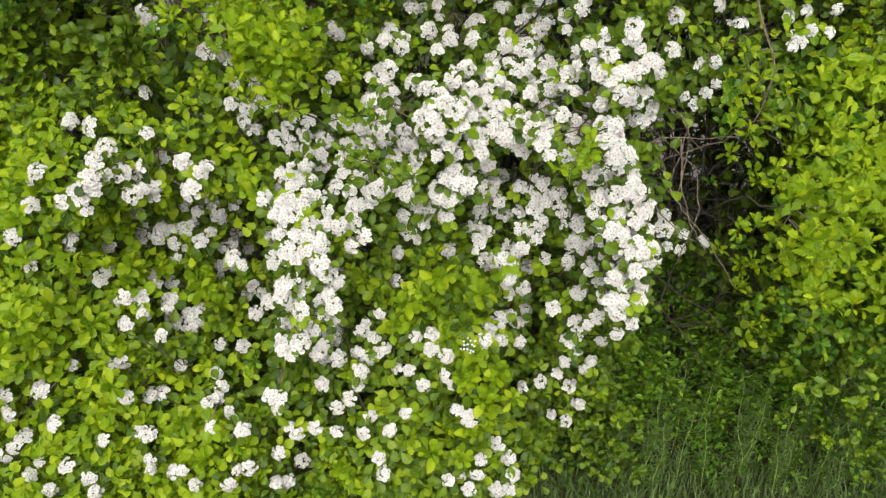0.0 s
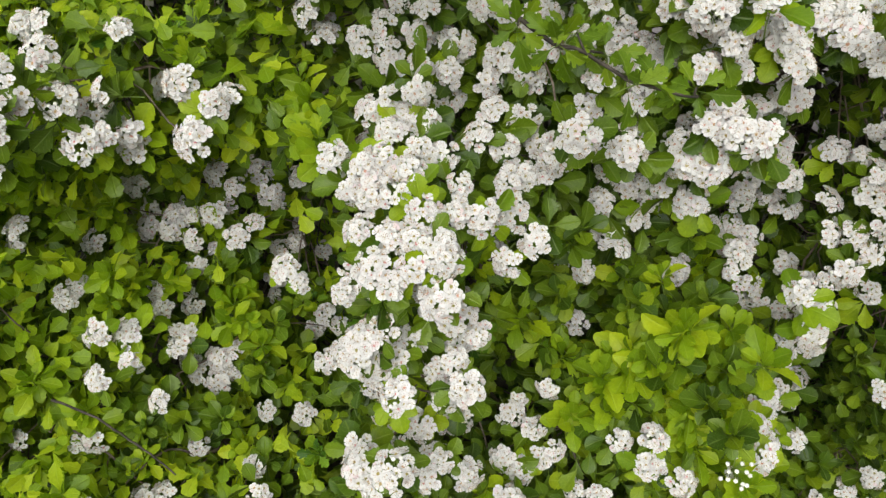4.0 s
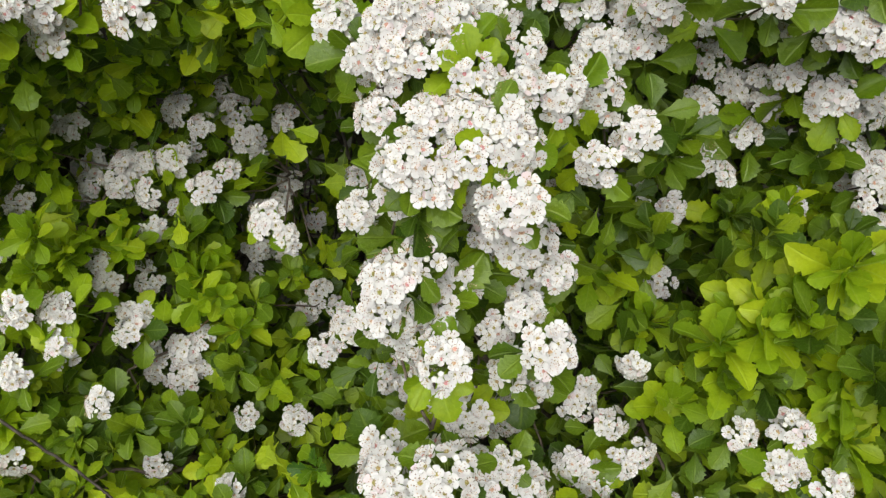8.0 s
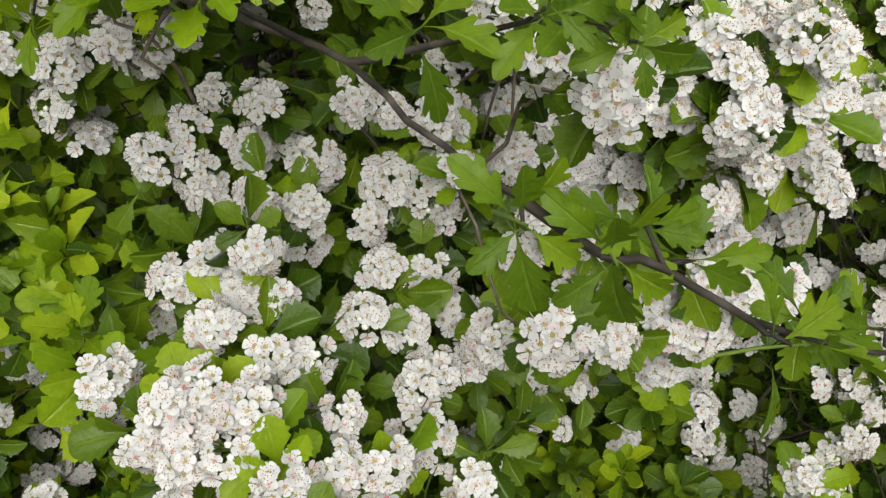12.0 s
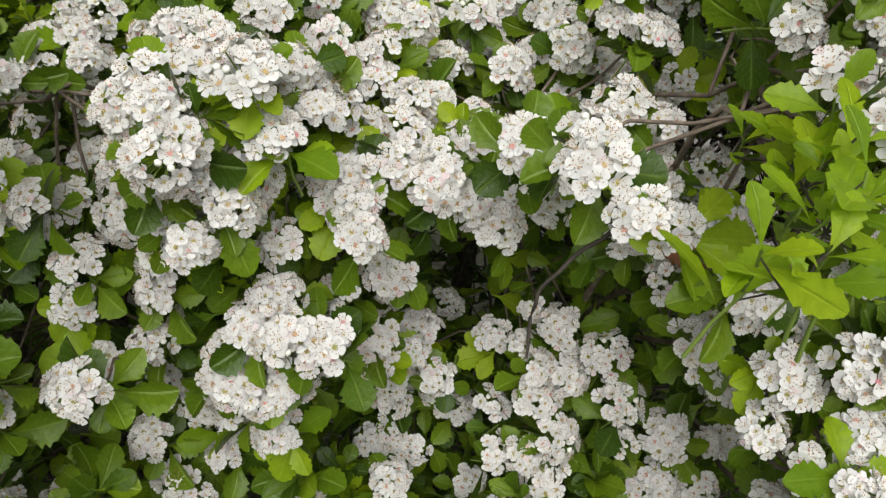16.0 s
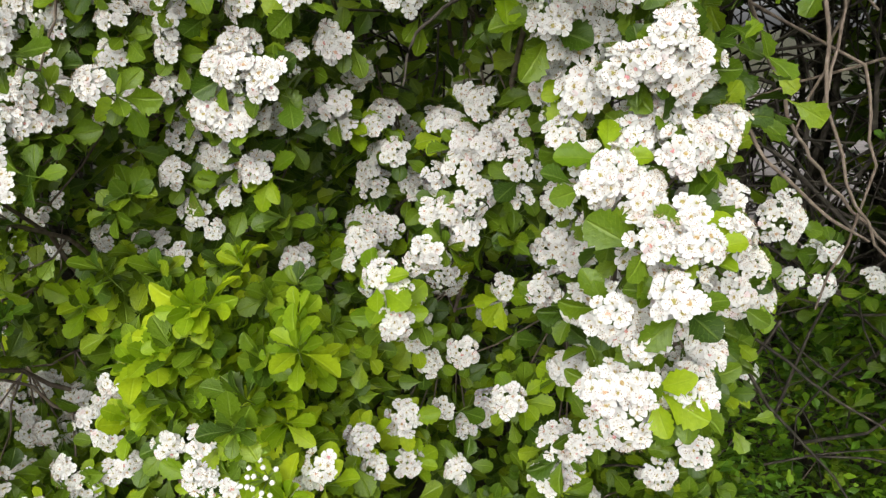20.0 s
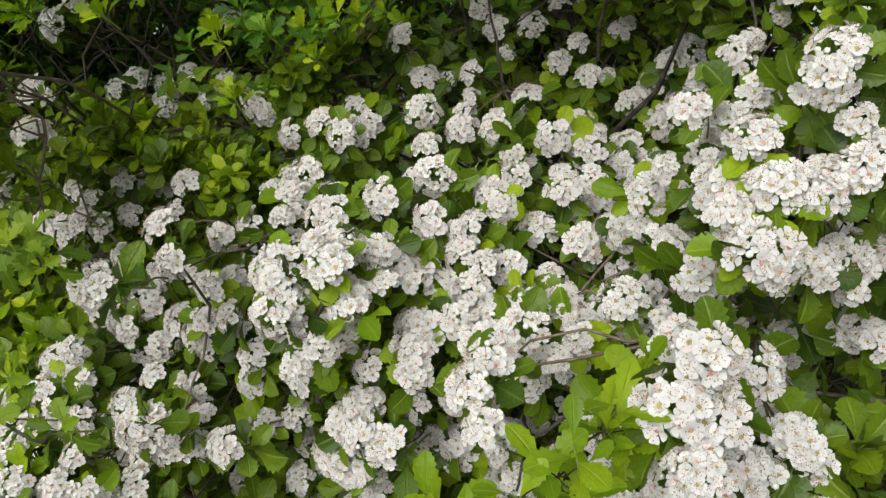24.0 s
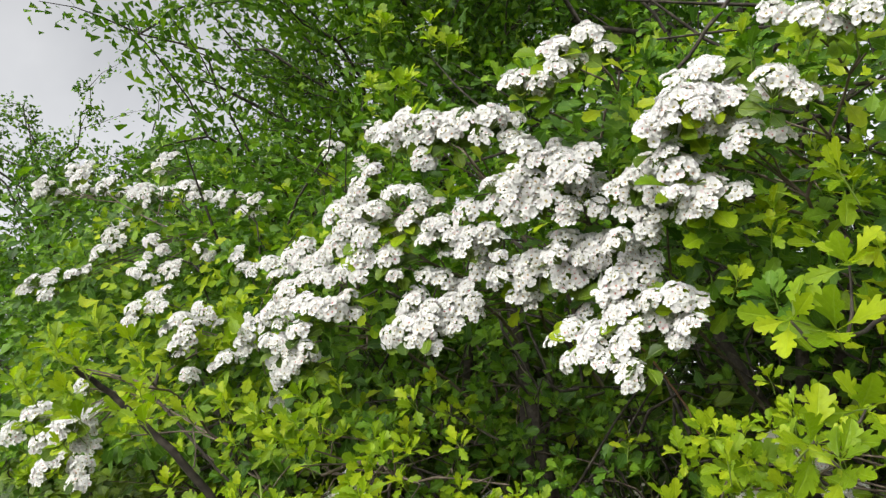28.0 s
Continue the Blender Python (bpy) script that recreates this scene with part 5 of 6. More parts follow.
# ---- the mass of the foliage, following the blossom ----
FACE = [(-0.654, 1.748, 1.034), (-0.6, 1.757, 1.074), (-0.56, 1.8, 1.098), (-0.538, 1.842, 1.037), (-0.781, 1.848, 0.867), (-0.651, 1.844, 0.787), (-0.587, 1.871, 0.692), (-0.635, 1.815, 0.656),
        (-0.477, 1.853, 0.72), (-0.548, 1.808, 0.642), (-0.702, 1.52, 1.146), (-0.821, 1.61, 0.902), (-0.793, 1.62, 0.784), (-0.867, 1.6, 0.82), (-0.673, 1.59, 0.69), (-0.583, 1.744, 0.598), (-0.774, 1.49, 0.701),
        (-0.735, 1.804, 0.75), (-0.772, 1.772, 1.174), (-0.744, 1.993, 1.292), (-0.432, 1.713, 1.265)]
FACE_RIGHT = [(-0.161, 1.71, 0.87), (-0.035, 1.73, 0.857), (-0.115, 1.732, 0.872), (-0.138, 1.654, 0.776), (-0.299, 1.83, 0.941), (-0.023, 1.741, 0.874), (-0.197, 1.845, 0.791), (0.076, 1.686, 1.059), (0.153, 1.741, 0.93),
              (0.239, 1.79, 1.142), (0.62, 2.072, 0.888), (0.724, 2.039, 0.862), (0.542, 1.903, 0.604), (0.6, 2.09, 1.045), (0.904, 1.919, 1.056), (0.809, 1.68, 1.312), (-0.365, 1.882, 1.406), (-0.47, 1.764, 1.401),
              (-0.225, 1.849, 1.392), (-0.76, 1.831, 1.678), (-0.627, 1.966, 1.701), (-0.526, 2.202, 1.729), (-0.266, 2.119, 1.683), (-0.278, 2.066, 1.561), (0.037, 2.14, 1.567)]
front = np.array(FRONT + FACE + FACE_RIGHT)


def face_of_hedge(x, z):
    """Depth of the hedge's face behind the blossom and shoots, at many places."""
    y = np.empty(len(x))
    for i in range(0, len(x), 4000):
        d = (x[i:i + 4000, None] - front[None, :, 0]) ** 2 + (z[i:i + 4000, None] - front[None, :, 2]) ** 2
        w = 1 / (d + 0.0016) ** 2
        y[i:i + 4000] = (w * front[None, :, 1]).sum(1) / w.sum(1)
    return y


def in_hollow(x, z):
    """The dark openings between the bushes."""
    a = ((x - 0.72) / 0.20) ** 2 + ((z - 1.0) / 0.27) ** 2 < 1
    b = ((x + 0.68) / 0.50) ** 2 + ((z - 1.55) / 0.125) ** 2 < 1
    c = ((x + 0.22) / 0.42) ** 2 + ((z - 1.71) / 0.16) ** 2 < 1
    d = ((x + 0.44) / 0.05) ** 2 + ((z - 0.96) / 0.13) ** 2 < 1
    e = ((x + 0.13) / 0.08) ** 2 + ((z - 1.12) / 0.04) ** 2 < 1
    f = ((x - 0.15) / 0.10) ** 2 + ((z - 1.17) / 0.05) ** 2 < 1
    h = ((x - 0.54) / 0.06) ** 2 + ((z - 1.19) / 0.06) ** 2 < 1
    return a | b | c | d | e | f | h


def in_cave(x, z):
    """Where the dark opening under the arching top reaches far into the hedge."""
    return ((x + 0.95) / 0.75) ** 2 + ((z - 1.58) / 0.14) ** 2 < 1


def hedge_top(x):
    return np.where(x < -0.9, 2.35, 2.1) + 0.15 * np.sin(x * 2.3 + 0.5) + 0.15 * np.sin(x * 5.1) + np.where(x > -0.2, 0.4, 0.0)


def mass(bush, x0, x1, z0, z1, count, deep0, deep1, size, material, seed, detail=False, hollow=True, tilt=0.35, side=0.1):
    """Leaves of one bush, joined, at random depths behind its face."""
    g = np.random.default_rng(seed)
    x, z = g.uniform(x0, x1, count), g.uniform(z0, z1, count)
    x += np.where(np.abs(x) > 1.5, g.normal(0, 0.22, count), 0)
    keep = z < hedge_top(x) + g.normal(0, 0.06, count)
    if hollow:
        keep &= ~in_hollow(x + g.normal(0, 0.02, count), z + g.normal(0, 0.02, count))
    if deep0 > 0.1:
        keep &= ~in_cave(x + g.normal(0, 0.03, count), z + g.normal(0, 0.02, count))
    x, z = x[keep], z[keep]
    n = len(x)
    clump = np.array([noise.noise(Vector((a * 9, b * 9, seed))) + 0.6 * noise.noise(Vector((a * 24, b * 24, seed))) for a, b in zip(x, z)])
    keep = clump > g.uniform(-0.45, 0.05, n)
    x, z, clump = x[keep], z[keep], clump[keep]
    n = len(x)
    y = face_of_hedge(x, z) + deep0 + (deep1 - deep0) * g.uniform(0, 1, n) ** 1.3 - 0.05 * clump
    r = lying(g, n, 0.75, tilt + 0.25, side)
    at = np.stack([x, y, z], axis=1)
    free = ~(before_blossom(at, 0.024) | before_blossom(at + r[:, :, 0] * size * 0.55, 0.031) | before_blossom(at + r[:, :, 0] * size, 0.024))
    at, r = at[free], r[free]
    me = scatter_leaves("foliage", leaf_shape(detail, 0.3, 0.4, 0.8 if detail in (True, False, None) else 0.72), at, None, None, size * g.uniform(0.7, 1.2, len(at)), material, r)
    return tagged(part("foliage", me, bush), "dense mass of lobed hawthorn leaves", kind="stuff")


mass(bush_left, -1.9, -0.5, 0.1, 1.65, 9500, -0.01, 0.15, 0.035, LEAF, 1, False, tilt=0.5)
mass(bush_left, -1.35, -0.45, 0.15, 1.25, 6000, -0.03, 0.1, 0.033, YOUNG, 11, False, tilt=0.6)
mass(bush_left, -1.35, -0.55, 0.15, 0.95, 3500, -0.05, 0.06, 0.034, YOUNG, 13, False, tilt=0.6)
mass(bush_left, -1.2, -0.7, 1.15, 1.5, 700, -0.03, 0.05, 0.033, YOUNG, 12, "lobed_simple", tilt=0.6)
mass(bush_mid, -0.5, -0.02, 0.1, 1.65, 5500, 0.0, 0.17, 0.032, LEAF, 2, False, tilt=0.5)
mass(bush_mid, -0.16, 0.0, 0.4, 0.9, 900, -0.03, 0.05, 0.034, LEAF, 15, True, tilt=0.7)
mass(bush_main, -0.02, 0.56, 0.1, 1.65, 5500, 0.02, 0.2, 0.032, LEAF, 3, False, tilt=0.5)
mass(bush_main, 0.0, 0.2, 0.25, 0.85, 1100, -0.03, 0.05, 0.034, LEAF, 16, True, tilt=0.7)
mass(bush_right, 0.95, 2.3, 0.5, 2.0, 8000, -0.05, 0.25, 0.040, LEAF, 4, "lobed_simple")
mass(bush_right, 0.92, 1.6, 0.78, 1.4, 4200, -0.12, 0.06, 0.038, YOUNG, 17, "lobed_simple", tilt=0.3)
mass(bush_right, 0.56, 0.95, 1.2, 2.1, 1800, 0.0, 0.25, 0.036, LEAF, 14)
mass(bush_top, -1.9, 0.9, 1.65, 2.75, 16000, 0.03, 0.3, 0.036, LEAF_TOP, 5, "lobed_simple", side=0.6)
mass(bush_top, -1.6, 0.3, 1.65, 2.2, 1800, -0.02, 0.1, 0.036, YOUNG, 18, "lobed_simple", side=0.6)
for k, (b, x0, x1) in enumerate([(bush_left, -2.4, -0.5), (bush_mid, -0.5, 0.0), (bush_main, 0.0, 0.56), (bush_right, 0.56, 2.6)]):
    w = x1 - x0
    mass(b, x0, x1, 0.6 if b is bush_right else 0.05, 1.75, int(3600 * w), 0.14, 0.5, 0.042, LEAF, 20 + k, False)
    mass(b, x0, x1, 0.55 if b is bush_right else 0.0, 1.8, int(2200 * w), 0.5, 1.0, 0.055, LEAF, 30 + k, None, hollow=b is bush_right)
mass(bush_top, -2.4, 2.4, 1.7, 2.7, 9000, 0.4, 1.0, 0.038, LEAF_TOP, 40, "lobed_simple", hollow=False)
mass(bush_left, -4.5, -1.9, 0.5, 2.6, 14000, 0.0, 0.5, 0.045, LEAF_TOP, 6, None)
# leaves added overhead on the right, to keep skylight out of the hollow
mass(bush_right, 0.56, 2.6, 1.7, 2.6, 4500, 0.0, 1.0, 0.04, LEAF_TOP, 7, "lobed_simple")
# flat leaf layer added over the interior, to block the sky and darken it
g = np.random.default_rng(44)
n = 26000
p = np.stack([g.uniform(-2.4, 2.6, n) + g.normal(0, 0.2, n), g.uniform(2.0, 3.4, n) + g.normal(0, 0.1, n), 2.13 + g.normal(0, 0.11, n)], axis=1)
way = np.stack([g.normal(0, 0.8, n), g.normal(-0.3, 0.8, n), g.normal(0, 0.25, n)], axis=1)
tagged(part("canopy", scatter_leaves("canopy", leaf_shape("lobed_simple", wide=0.75), p, way, g.normal(0, 0.4, n), 0.036 * g.uniform(0.6, 1.2, n), LEAF_TOP), bush_top), "added leaf layer that keeps skylight out of the hedge", kind="stuff")
# leaf wall added at the rear: dark backing for gaps, blocks light from behind
g = np.random.default_rng(45)
n = 19000
p = np.stack([g.uniform(-3.0, 3.0, n) + g.normal(0, 0.3, n), g.uniform(2.75, 3.4, n) + np.abs(g.normal(0, 0.12, n)), g.uniform(0.0, 2.2, n) ** 1.0], axis=1)
p = p[(p[:, 0] < 0.55) | (p[:, 2] > 1.3) | (g.uniform(0, 1, n) < 0.8)]
p = p[((p[:, 0] - 0.83) / 0.17) ** 2 + ((p[:, 2] - 1.17) / 0.09) ** 2 > 1]
n = len(p)
way = np.stack([g.normal(0, 0.8, n), -0.5 + g.normal(0, 0.5, n), g.normal(0.3, 0.5, n)], axis=1)
tagged(part("inner_foliage", scatter_leaves("inner_foliage", leaf_shape(None), p, way, g.normal(0, 0.9, n), 0.07 * g.uniform(0.6, 1.2, n), LEAF), bush_top), "added leaf wall behind the hedge, backs the gaps and blocks light", kind="stuff")


# ---- single rosettes on the face of the hedge ----
def joined(bush, items):
    """Many rosettes of one leaf kind as one mesh."""
    if not items:
        return
    verts, leaf, stalk, rib, total = [], [], [], [], 0
    for me, m in items:
        n, k = len(me.vertices), len(me.polygons)
        co, bl, ix, mi = np.empty(n * 3, np.float32), np.empty(n * 3, np.float32), np.empty(k * 4, np.int32), np.empty(k, np.int32)
        me.vertices.foreach_get("co", co)
        me.attributes["blade"].data.foreach_get("vector", bl)
        me.loops.foreach_get("vertex_index", ix)
        me.polygons.foreach_get("material_index", mi)
        a = np.array(m)
        verts.append(co.reshape(-1, 3) @ a[:3, :3].T + a[:3, 3])
        rib.append(bl.reshape(-1, 3))
        quads = ix.reshape(-1, 4) + total
        leaf.append(quads[mi == 0])
        stalk.append(quads[mi == 1])
        total += n
    me = fast_mesh("leaf_rosettes", np.concatenate(verts), [np.concatenate(leaf), np.concatenate(stalk)], list(items[0][0].materials), [0, 1], rib=np.concatenate(rib))
    tagged(part("foliage", me, bush), "leaf rosettes on short spurs", kind="stuff")


def face_rosettes(bush, x0, x1, z0, z1, count, young, meshes, seed, side=0.1, proud=-0.035):
    """Leaf rosettes facing outwards, between the blossoms."""
    g = np.random.default_rng(seed)
    x, z = g.uniform(x0, x1, count), g.uniform(z0, z1, count)
    clump = np.array([noise.noise(Vector((a * 5, b * 5, seed))) for a, b in zip(x, z)])
    keep = (clump > -0.25) & ~in_hollow(x, z)
    x, z = x[keep], z[keep]
    y = face_of_hedge(x, z) + g.uniform(proud, proud + 0.09, len(x))
    p = np.stack([x, y, z], axis=1)
    free = ~(before_blossom(p, 0.042) | before_blossom(p + (0, -0.02, 0.02), 0.04))
    p = p[free]
    near = np.argsort(np.argsort(p[:, 1] + 0.8 * np.abs(p[:, 0] + 0.1)))
    rest = []
    for q, rank in zip(p, near):
        new_growth = noise.noise(Vector((q[0] * 3.1, q[2] * 3.1, 5.0))) + g.normal(0, 0.15) > young
        me = meshes[1][g.integers(len(meshes[1]))] if new_growth else meshes[0][g.integers(len(meshes[0]))]
        m = facing(q, outward(g, 0.85, side), g.uniform(0, 6.28), g.uniform(0.75, 1.05))
        if rank < 280:
            part("leaf_rosette", me, bush, m)
        else:
            rest.append((me, m))
    for stuff in (LEAF, LEAF_TOP, YOUNG):
        joined(bush, [(me, m) for me, m in rest if me.materials[0] is stuff or me.materials[0] == stuff])


MIXED = TUFTS + LOBED_OLD[:1]
face_rosettes(bush_left, -1.25, -0.5, 0.15, 1.6, 1000, -0.05, (MIXED, BRIGHT + LOBED), 61, 0.1, -0.015)
face_rosettes(bush_mid, -0.5, -0.02, 0.2, 1.6, 620, 0.1, (MIXED, BRIGHT + LOBED), 62)
face_rosettes(bush_main, -0.02, 0.56, 0.2, 1.6, 500, 0.3, (TUFTS, BRIGHT), 63)
face_rosettes(bush_right, 0.85, 1.6, 0.6, 1.6, 420, 0.1, (LOBED_OLD, LOBED), 64)
face_rosettes(bush_top, -1.6, 0.5, 1.6, 2.4, 700, -0.05, (LOBED_OLD, LOBED), 65, 0.6)


# ---- wood: trunks and bare twigs in the hollows ----
for b, xs in ((bush_left, (-1.3, -0.9)), (bush_mid, (-0.35, -0.15)), (bush_main, (0.2, 0.42)), (bush_right, (0.80, 0.98, 1.4)), (bush_top, (-0.6, 0.1))):
    for x in xs:
        y = 2.55 + rng.uniform(-0.1, 0.25)
        wood(b, "trunk", [(x, y, -0.02), (x + rng.normal(0, 0.05), y - 0.03, 0.5), (x + rng.normal(0, 0.1), y - 0.05, 1.1), (x + rng.normal(0, 0.2), y - 0.15, 2.0)], 0.035, 0.012, "grey-brown fissured trunk", None, 9)
for k in range(7):
    x, y = 0.62 + 0.13 * k + rng.normal(0, 0.02), rng.uniform(2.35, 2.75)
    wood(bush_right, "stem", [(x, y, -0.02), (x + rng.normal(0, 0.03), y, 0.6), (x + rng.normal(0, 0.07), y, 1.2), (x + rng.normal(0, 0.15), y, 1.9)], rng.uniform(0.006, 0.014), 0.004, "dark upright stem", None, 8)
# close row of stems, added as a dark backdrop to the right hollow
for k in (0, 1, 4, 5, 6, 7, 8, 9, 10, 11, 12, 13, 14, 15):
    x, y = 0.58 + 0.085 * k + rng.normal(0, 0.02), rng.uniform(2.75, 3.05)
    wood(bush_right, "stem", [(x, y, -0.02), (x + rng.normal(0, 0.03), y, 0.6), (x + rng.normal(0, 0.07), y, 1.2), (x + rng.normal(0, 0.15), y, 1.9)], rng.uniform(0.015, 0.035), 0.008, "dark upright stem", None, 8)
# tangles of this dark bark, added inside the bushes to deepen the gaps
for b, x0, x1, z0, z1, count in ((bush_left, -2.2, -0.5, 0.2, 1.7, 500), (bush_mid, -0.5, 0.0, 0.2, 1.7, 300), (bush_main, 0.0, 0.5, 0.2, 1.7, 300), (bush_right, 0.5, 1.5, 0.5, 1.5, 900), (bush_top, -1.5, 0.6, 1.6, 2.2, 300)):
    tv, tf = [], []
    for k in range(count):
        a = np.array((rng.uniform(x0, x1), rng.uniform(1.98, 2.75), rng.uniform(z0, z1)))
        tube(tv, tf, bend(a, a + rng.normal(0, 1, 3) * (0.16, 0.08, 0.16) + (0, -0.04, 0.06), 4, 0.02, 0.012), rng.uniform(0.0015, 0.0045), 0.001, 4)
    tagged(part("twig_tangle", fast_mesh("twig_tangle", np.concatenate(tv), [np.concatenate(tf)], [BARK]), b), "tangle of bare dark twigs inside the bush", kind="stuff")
wood(bush_right, "bare_twig", [(0.53, 1.89, 1.26), (0.54, 1.88, 1.2), (0.58, 1.82, 1.08), (0.60, 1.79, 1.04), (0.64, 1.76, 0.99), (0.68, 1.71, 0.95), (0.75, 1.70, 0.84)], 0.0028, 0.0016, "bare grey-brown twig", TWIG)
wood(bush_right, "bare_twig", [(0.70, 2.0, 1.25), (0.67, 1.96, 1.21), (0.62, 1.87, 1.11), (0.59, 1.82, 1.06)], 0.0026, 0.0014, "bare grey-brown twig", TWIG)
wood(bush_right, "bare_twig", [(0.5, 1.9, 1.07), (0.61, 1.92, 1.11), (0.72, 1.95, 1.14), (0.9, 2.0, 1.2)], 0.0016, 0.0024, "", TWIG)
wood(bush_right, "bare_twig", [(0.54, 1.87, 1.2), (0.62, 1.73, 1.14), (0.63, 1.69, 1.05), (0.60, 1.7, 0.9)], 0.002, 0.0012, "", TWIG)
wood(bush_right, "bare_twig", [(0.67, 1.70, 1.6), (0.68, 1.68, 1.53), (0.72, 1.62, 1.39), (0.71, 1.66, 1.27)], 0.003, 0.0015, "pale bare twig", TWIG)
wood(bush_right, "bare_twig", [(0.44, 1.78, 1.30), (0.513, 1.727, 1.291), (0.548, 1.721, 1.281), (0.569, 1.714, 1.263), (0.584, 1.703, 1.222), (0.62, 1.72, 1.19)], 0.0022, 0.0012, "bare grey-brown twig", TWIG)
wood(bush_right, "bare_twig", [(0.43, 1.74, 1.19), (0.484, 1.69, 1.209), (0.526, 1.689, 1.223), (0.562, 1.685, 1.225), (0.602, 1.681, 1.223), (0.72, 1.70, 1.23)], 0.0022, 0.0012, "bare grey-brown twig", TWIG)
wood(bush_right, "bare_twig", [(0.575, 1.70, 1.25), (0.593, 1.726, 1.192), (0.584, 1.71, 1.119), (0.575, 1.70, 1.08)], 0.0022, 0.0012, "bare grey-brown twig", TWIG)
wood(bush_right, "bare_twig", [(0.56, 1.69, 1.22), (0.565, 1.673, 1.174), (0.568, 1.657, 1.107), (0.597, 1.633, 1.023), (0.64, 1.63, 0.96)], 0.0022, 0.0012, "bare grey-brown twig", TWIG)
wood(bush_right, "bare_twig", [(0.46, 1.66, 1.12), (0.491, 1.61, 1.095), (0.509, 1.601, 1.066), (0.561, 1.585, 1.022), (0.60, 1.6, 1.0)], 0.0022, 0.0012, "bare grey-brown twig", TWIG)
wood(bush_right, "bare_twig", [(0.82, 1.9, 1.27), (0.9, 1.89, 1.26), (1.14, 1.88, 1.25)], 0.003, 0.0035, "", TWIG)
for k in range(26):
    a = (rng.uniform(0.5, 1.0), rng.uniform(1.85, 2.4), rng.uniform(0.7, 1.35))
    d = rng.normal(0, 1, 3) * (0.22, 0.1, 0.2)
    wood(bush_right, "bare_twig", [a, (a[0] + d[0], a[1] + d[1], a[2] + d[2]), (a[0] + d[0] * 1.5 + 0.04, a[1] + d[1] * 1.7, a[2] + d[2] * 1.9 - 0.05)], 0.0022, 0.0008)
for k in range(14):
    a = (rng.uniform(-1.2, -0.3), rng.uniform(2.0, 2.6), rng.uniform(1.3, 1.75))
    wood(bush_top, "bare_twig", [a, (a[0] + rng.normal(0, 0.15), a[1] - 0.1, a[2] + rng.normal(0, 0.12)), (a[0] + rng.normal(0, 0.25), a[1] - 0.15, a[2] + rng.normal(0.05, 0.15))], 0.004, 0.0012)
wood(bush_main, "hooked_twig", [(0.33, 1.66, 1.20), (0.282, 1.608, 1.209), (0.26, 1.60, 1.205), (0.233, 1.595, 1.189), (0.21, 1.59, 1.168), (0.203, 1.585, 1.15), (0.2, 1.58, 1.124)], 0.0021, 0.0011, "bare brown hooked twig", BARK)
wood(bush_left, "leaning_branch", [(-0.56, 1.61, 1.55), (-0.60, 1.52, 1.66), (-0.64, 1.45, 1.73), (-0.64, 1.40, 1.755)], 0.006, 0.003, "grey-brown branch", None, 8)
wood(bush_top, "reddish_twig", [(-0.104, 1.872, 1.804), (-0.089, 1.890, 1.782), (-0.069, 1.904, 1.745), (-0.052, 1.913, 1.715), (-0.042, 1.919, 1.682), (-0.009, 1.929, 1.647)], 0.0017, 0.0011, "reddish-brown thin twig", REDTWIG)
for k in range(12):
    a = (rng.uniform(-0.3, 0.3), 2.3, rng.uniform(1.9, 2.3))
    wood(bush_top, "branch", [a, (a[0] + rng.normal(0, .1), 2.1, a[2] + 0.12), (a[0] + rng.normal(0, .2), 1.9, a[2] + rng.uniform(0.05, 0.4))], 0.006, 0.0015)

wood(bush_top, "bare_twig", [(0.102, 1.857, 2.289), (0.070, 1.849, 2.245), (0.015, 1.834, 2.171), (-0.030, 1.819, 2.120), (-0.086, 1.814, 2.091)], 0.0035, 0.002, "dark grey-brown twig")
wood(bush_top, "bare_twig", [(0.271, 2.026, 2.146), (0.226, 1.995, 2.142), (0.152, 1.945, 2.131), (0.104, 1.920, 2.105)], 0.0035, 0.002, "dark grey-brown twig")
wood(bush_top, "bare_twig", [(0.025, 1.961, 2.004), (0.099, 1.954, 1.992), (0.202, 1.978, 1.947)], 0.0035, 0.002, "dark grey-brown twig")
wood(bush_top, "bare_twig", [(0.105, 1.932, 2.069), (0.164, 1.940, 2.057), (0.214, 1.961, 2.024)], 0.0035, 0.002, "dark grey-brown twig")
wood(bush_left, "dry_twig", [(-0.646, 1.758, 0.726), (-0.575, 1.776, 0.777)], 0.0012, 0.0008, "dry brown twig tip", REDTWIG)
sv, sf = leaf_shape(False, 0.6, 0.3, 0.35)
for k in range(9):
    q = Vector((-0.621, 1.765, 0.744)) + Vector((0.071, 0.018, 0.051)) * (0.08 * k)
    part("dry_scale", fast_mesh("dry_scale", sv * 0.013, [sf], [DEAD]), bush_left, Matrix.Translation(q) @ Matrix(turns(np.array([[0.071 + rng.normal(0, .02), 0.018, 0.051 + rng.normal(0, .02)]]), np.array([k * 1.3]))[0].tolist()).to_4x4(), "papery brown bud scale")
wood(bush_left, "bare_twig", [(-0.729, 1.469, 0.817), (-0.673, 1.468, 0.797), (-0.634, 1.463, 0.772), (-0.601, 1.459, 0.751), (-0.577, 1.455, 0.733)], 0.0016, 0.001, "bare brown twig")
dv, df = leaf_shape(True, 0.7, 1.2, 0.9)
part("dead_leaf", fast_mesh("dead_leaf", dv * 0.035, [df], [DEAD]), bush_main, facing((0.345, 1.64, 1.165), (0.1, -1, 0.2), 2.5, 1.0), "curled brown dead leaf")

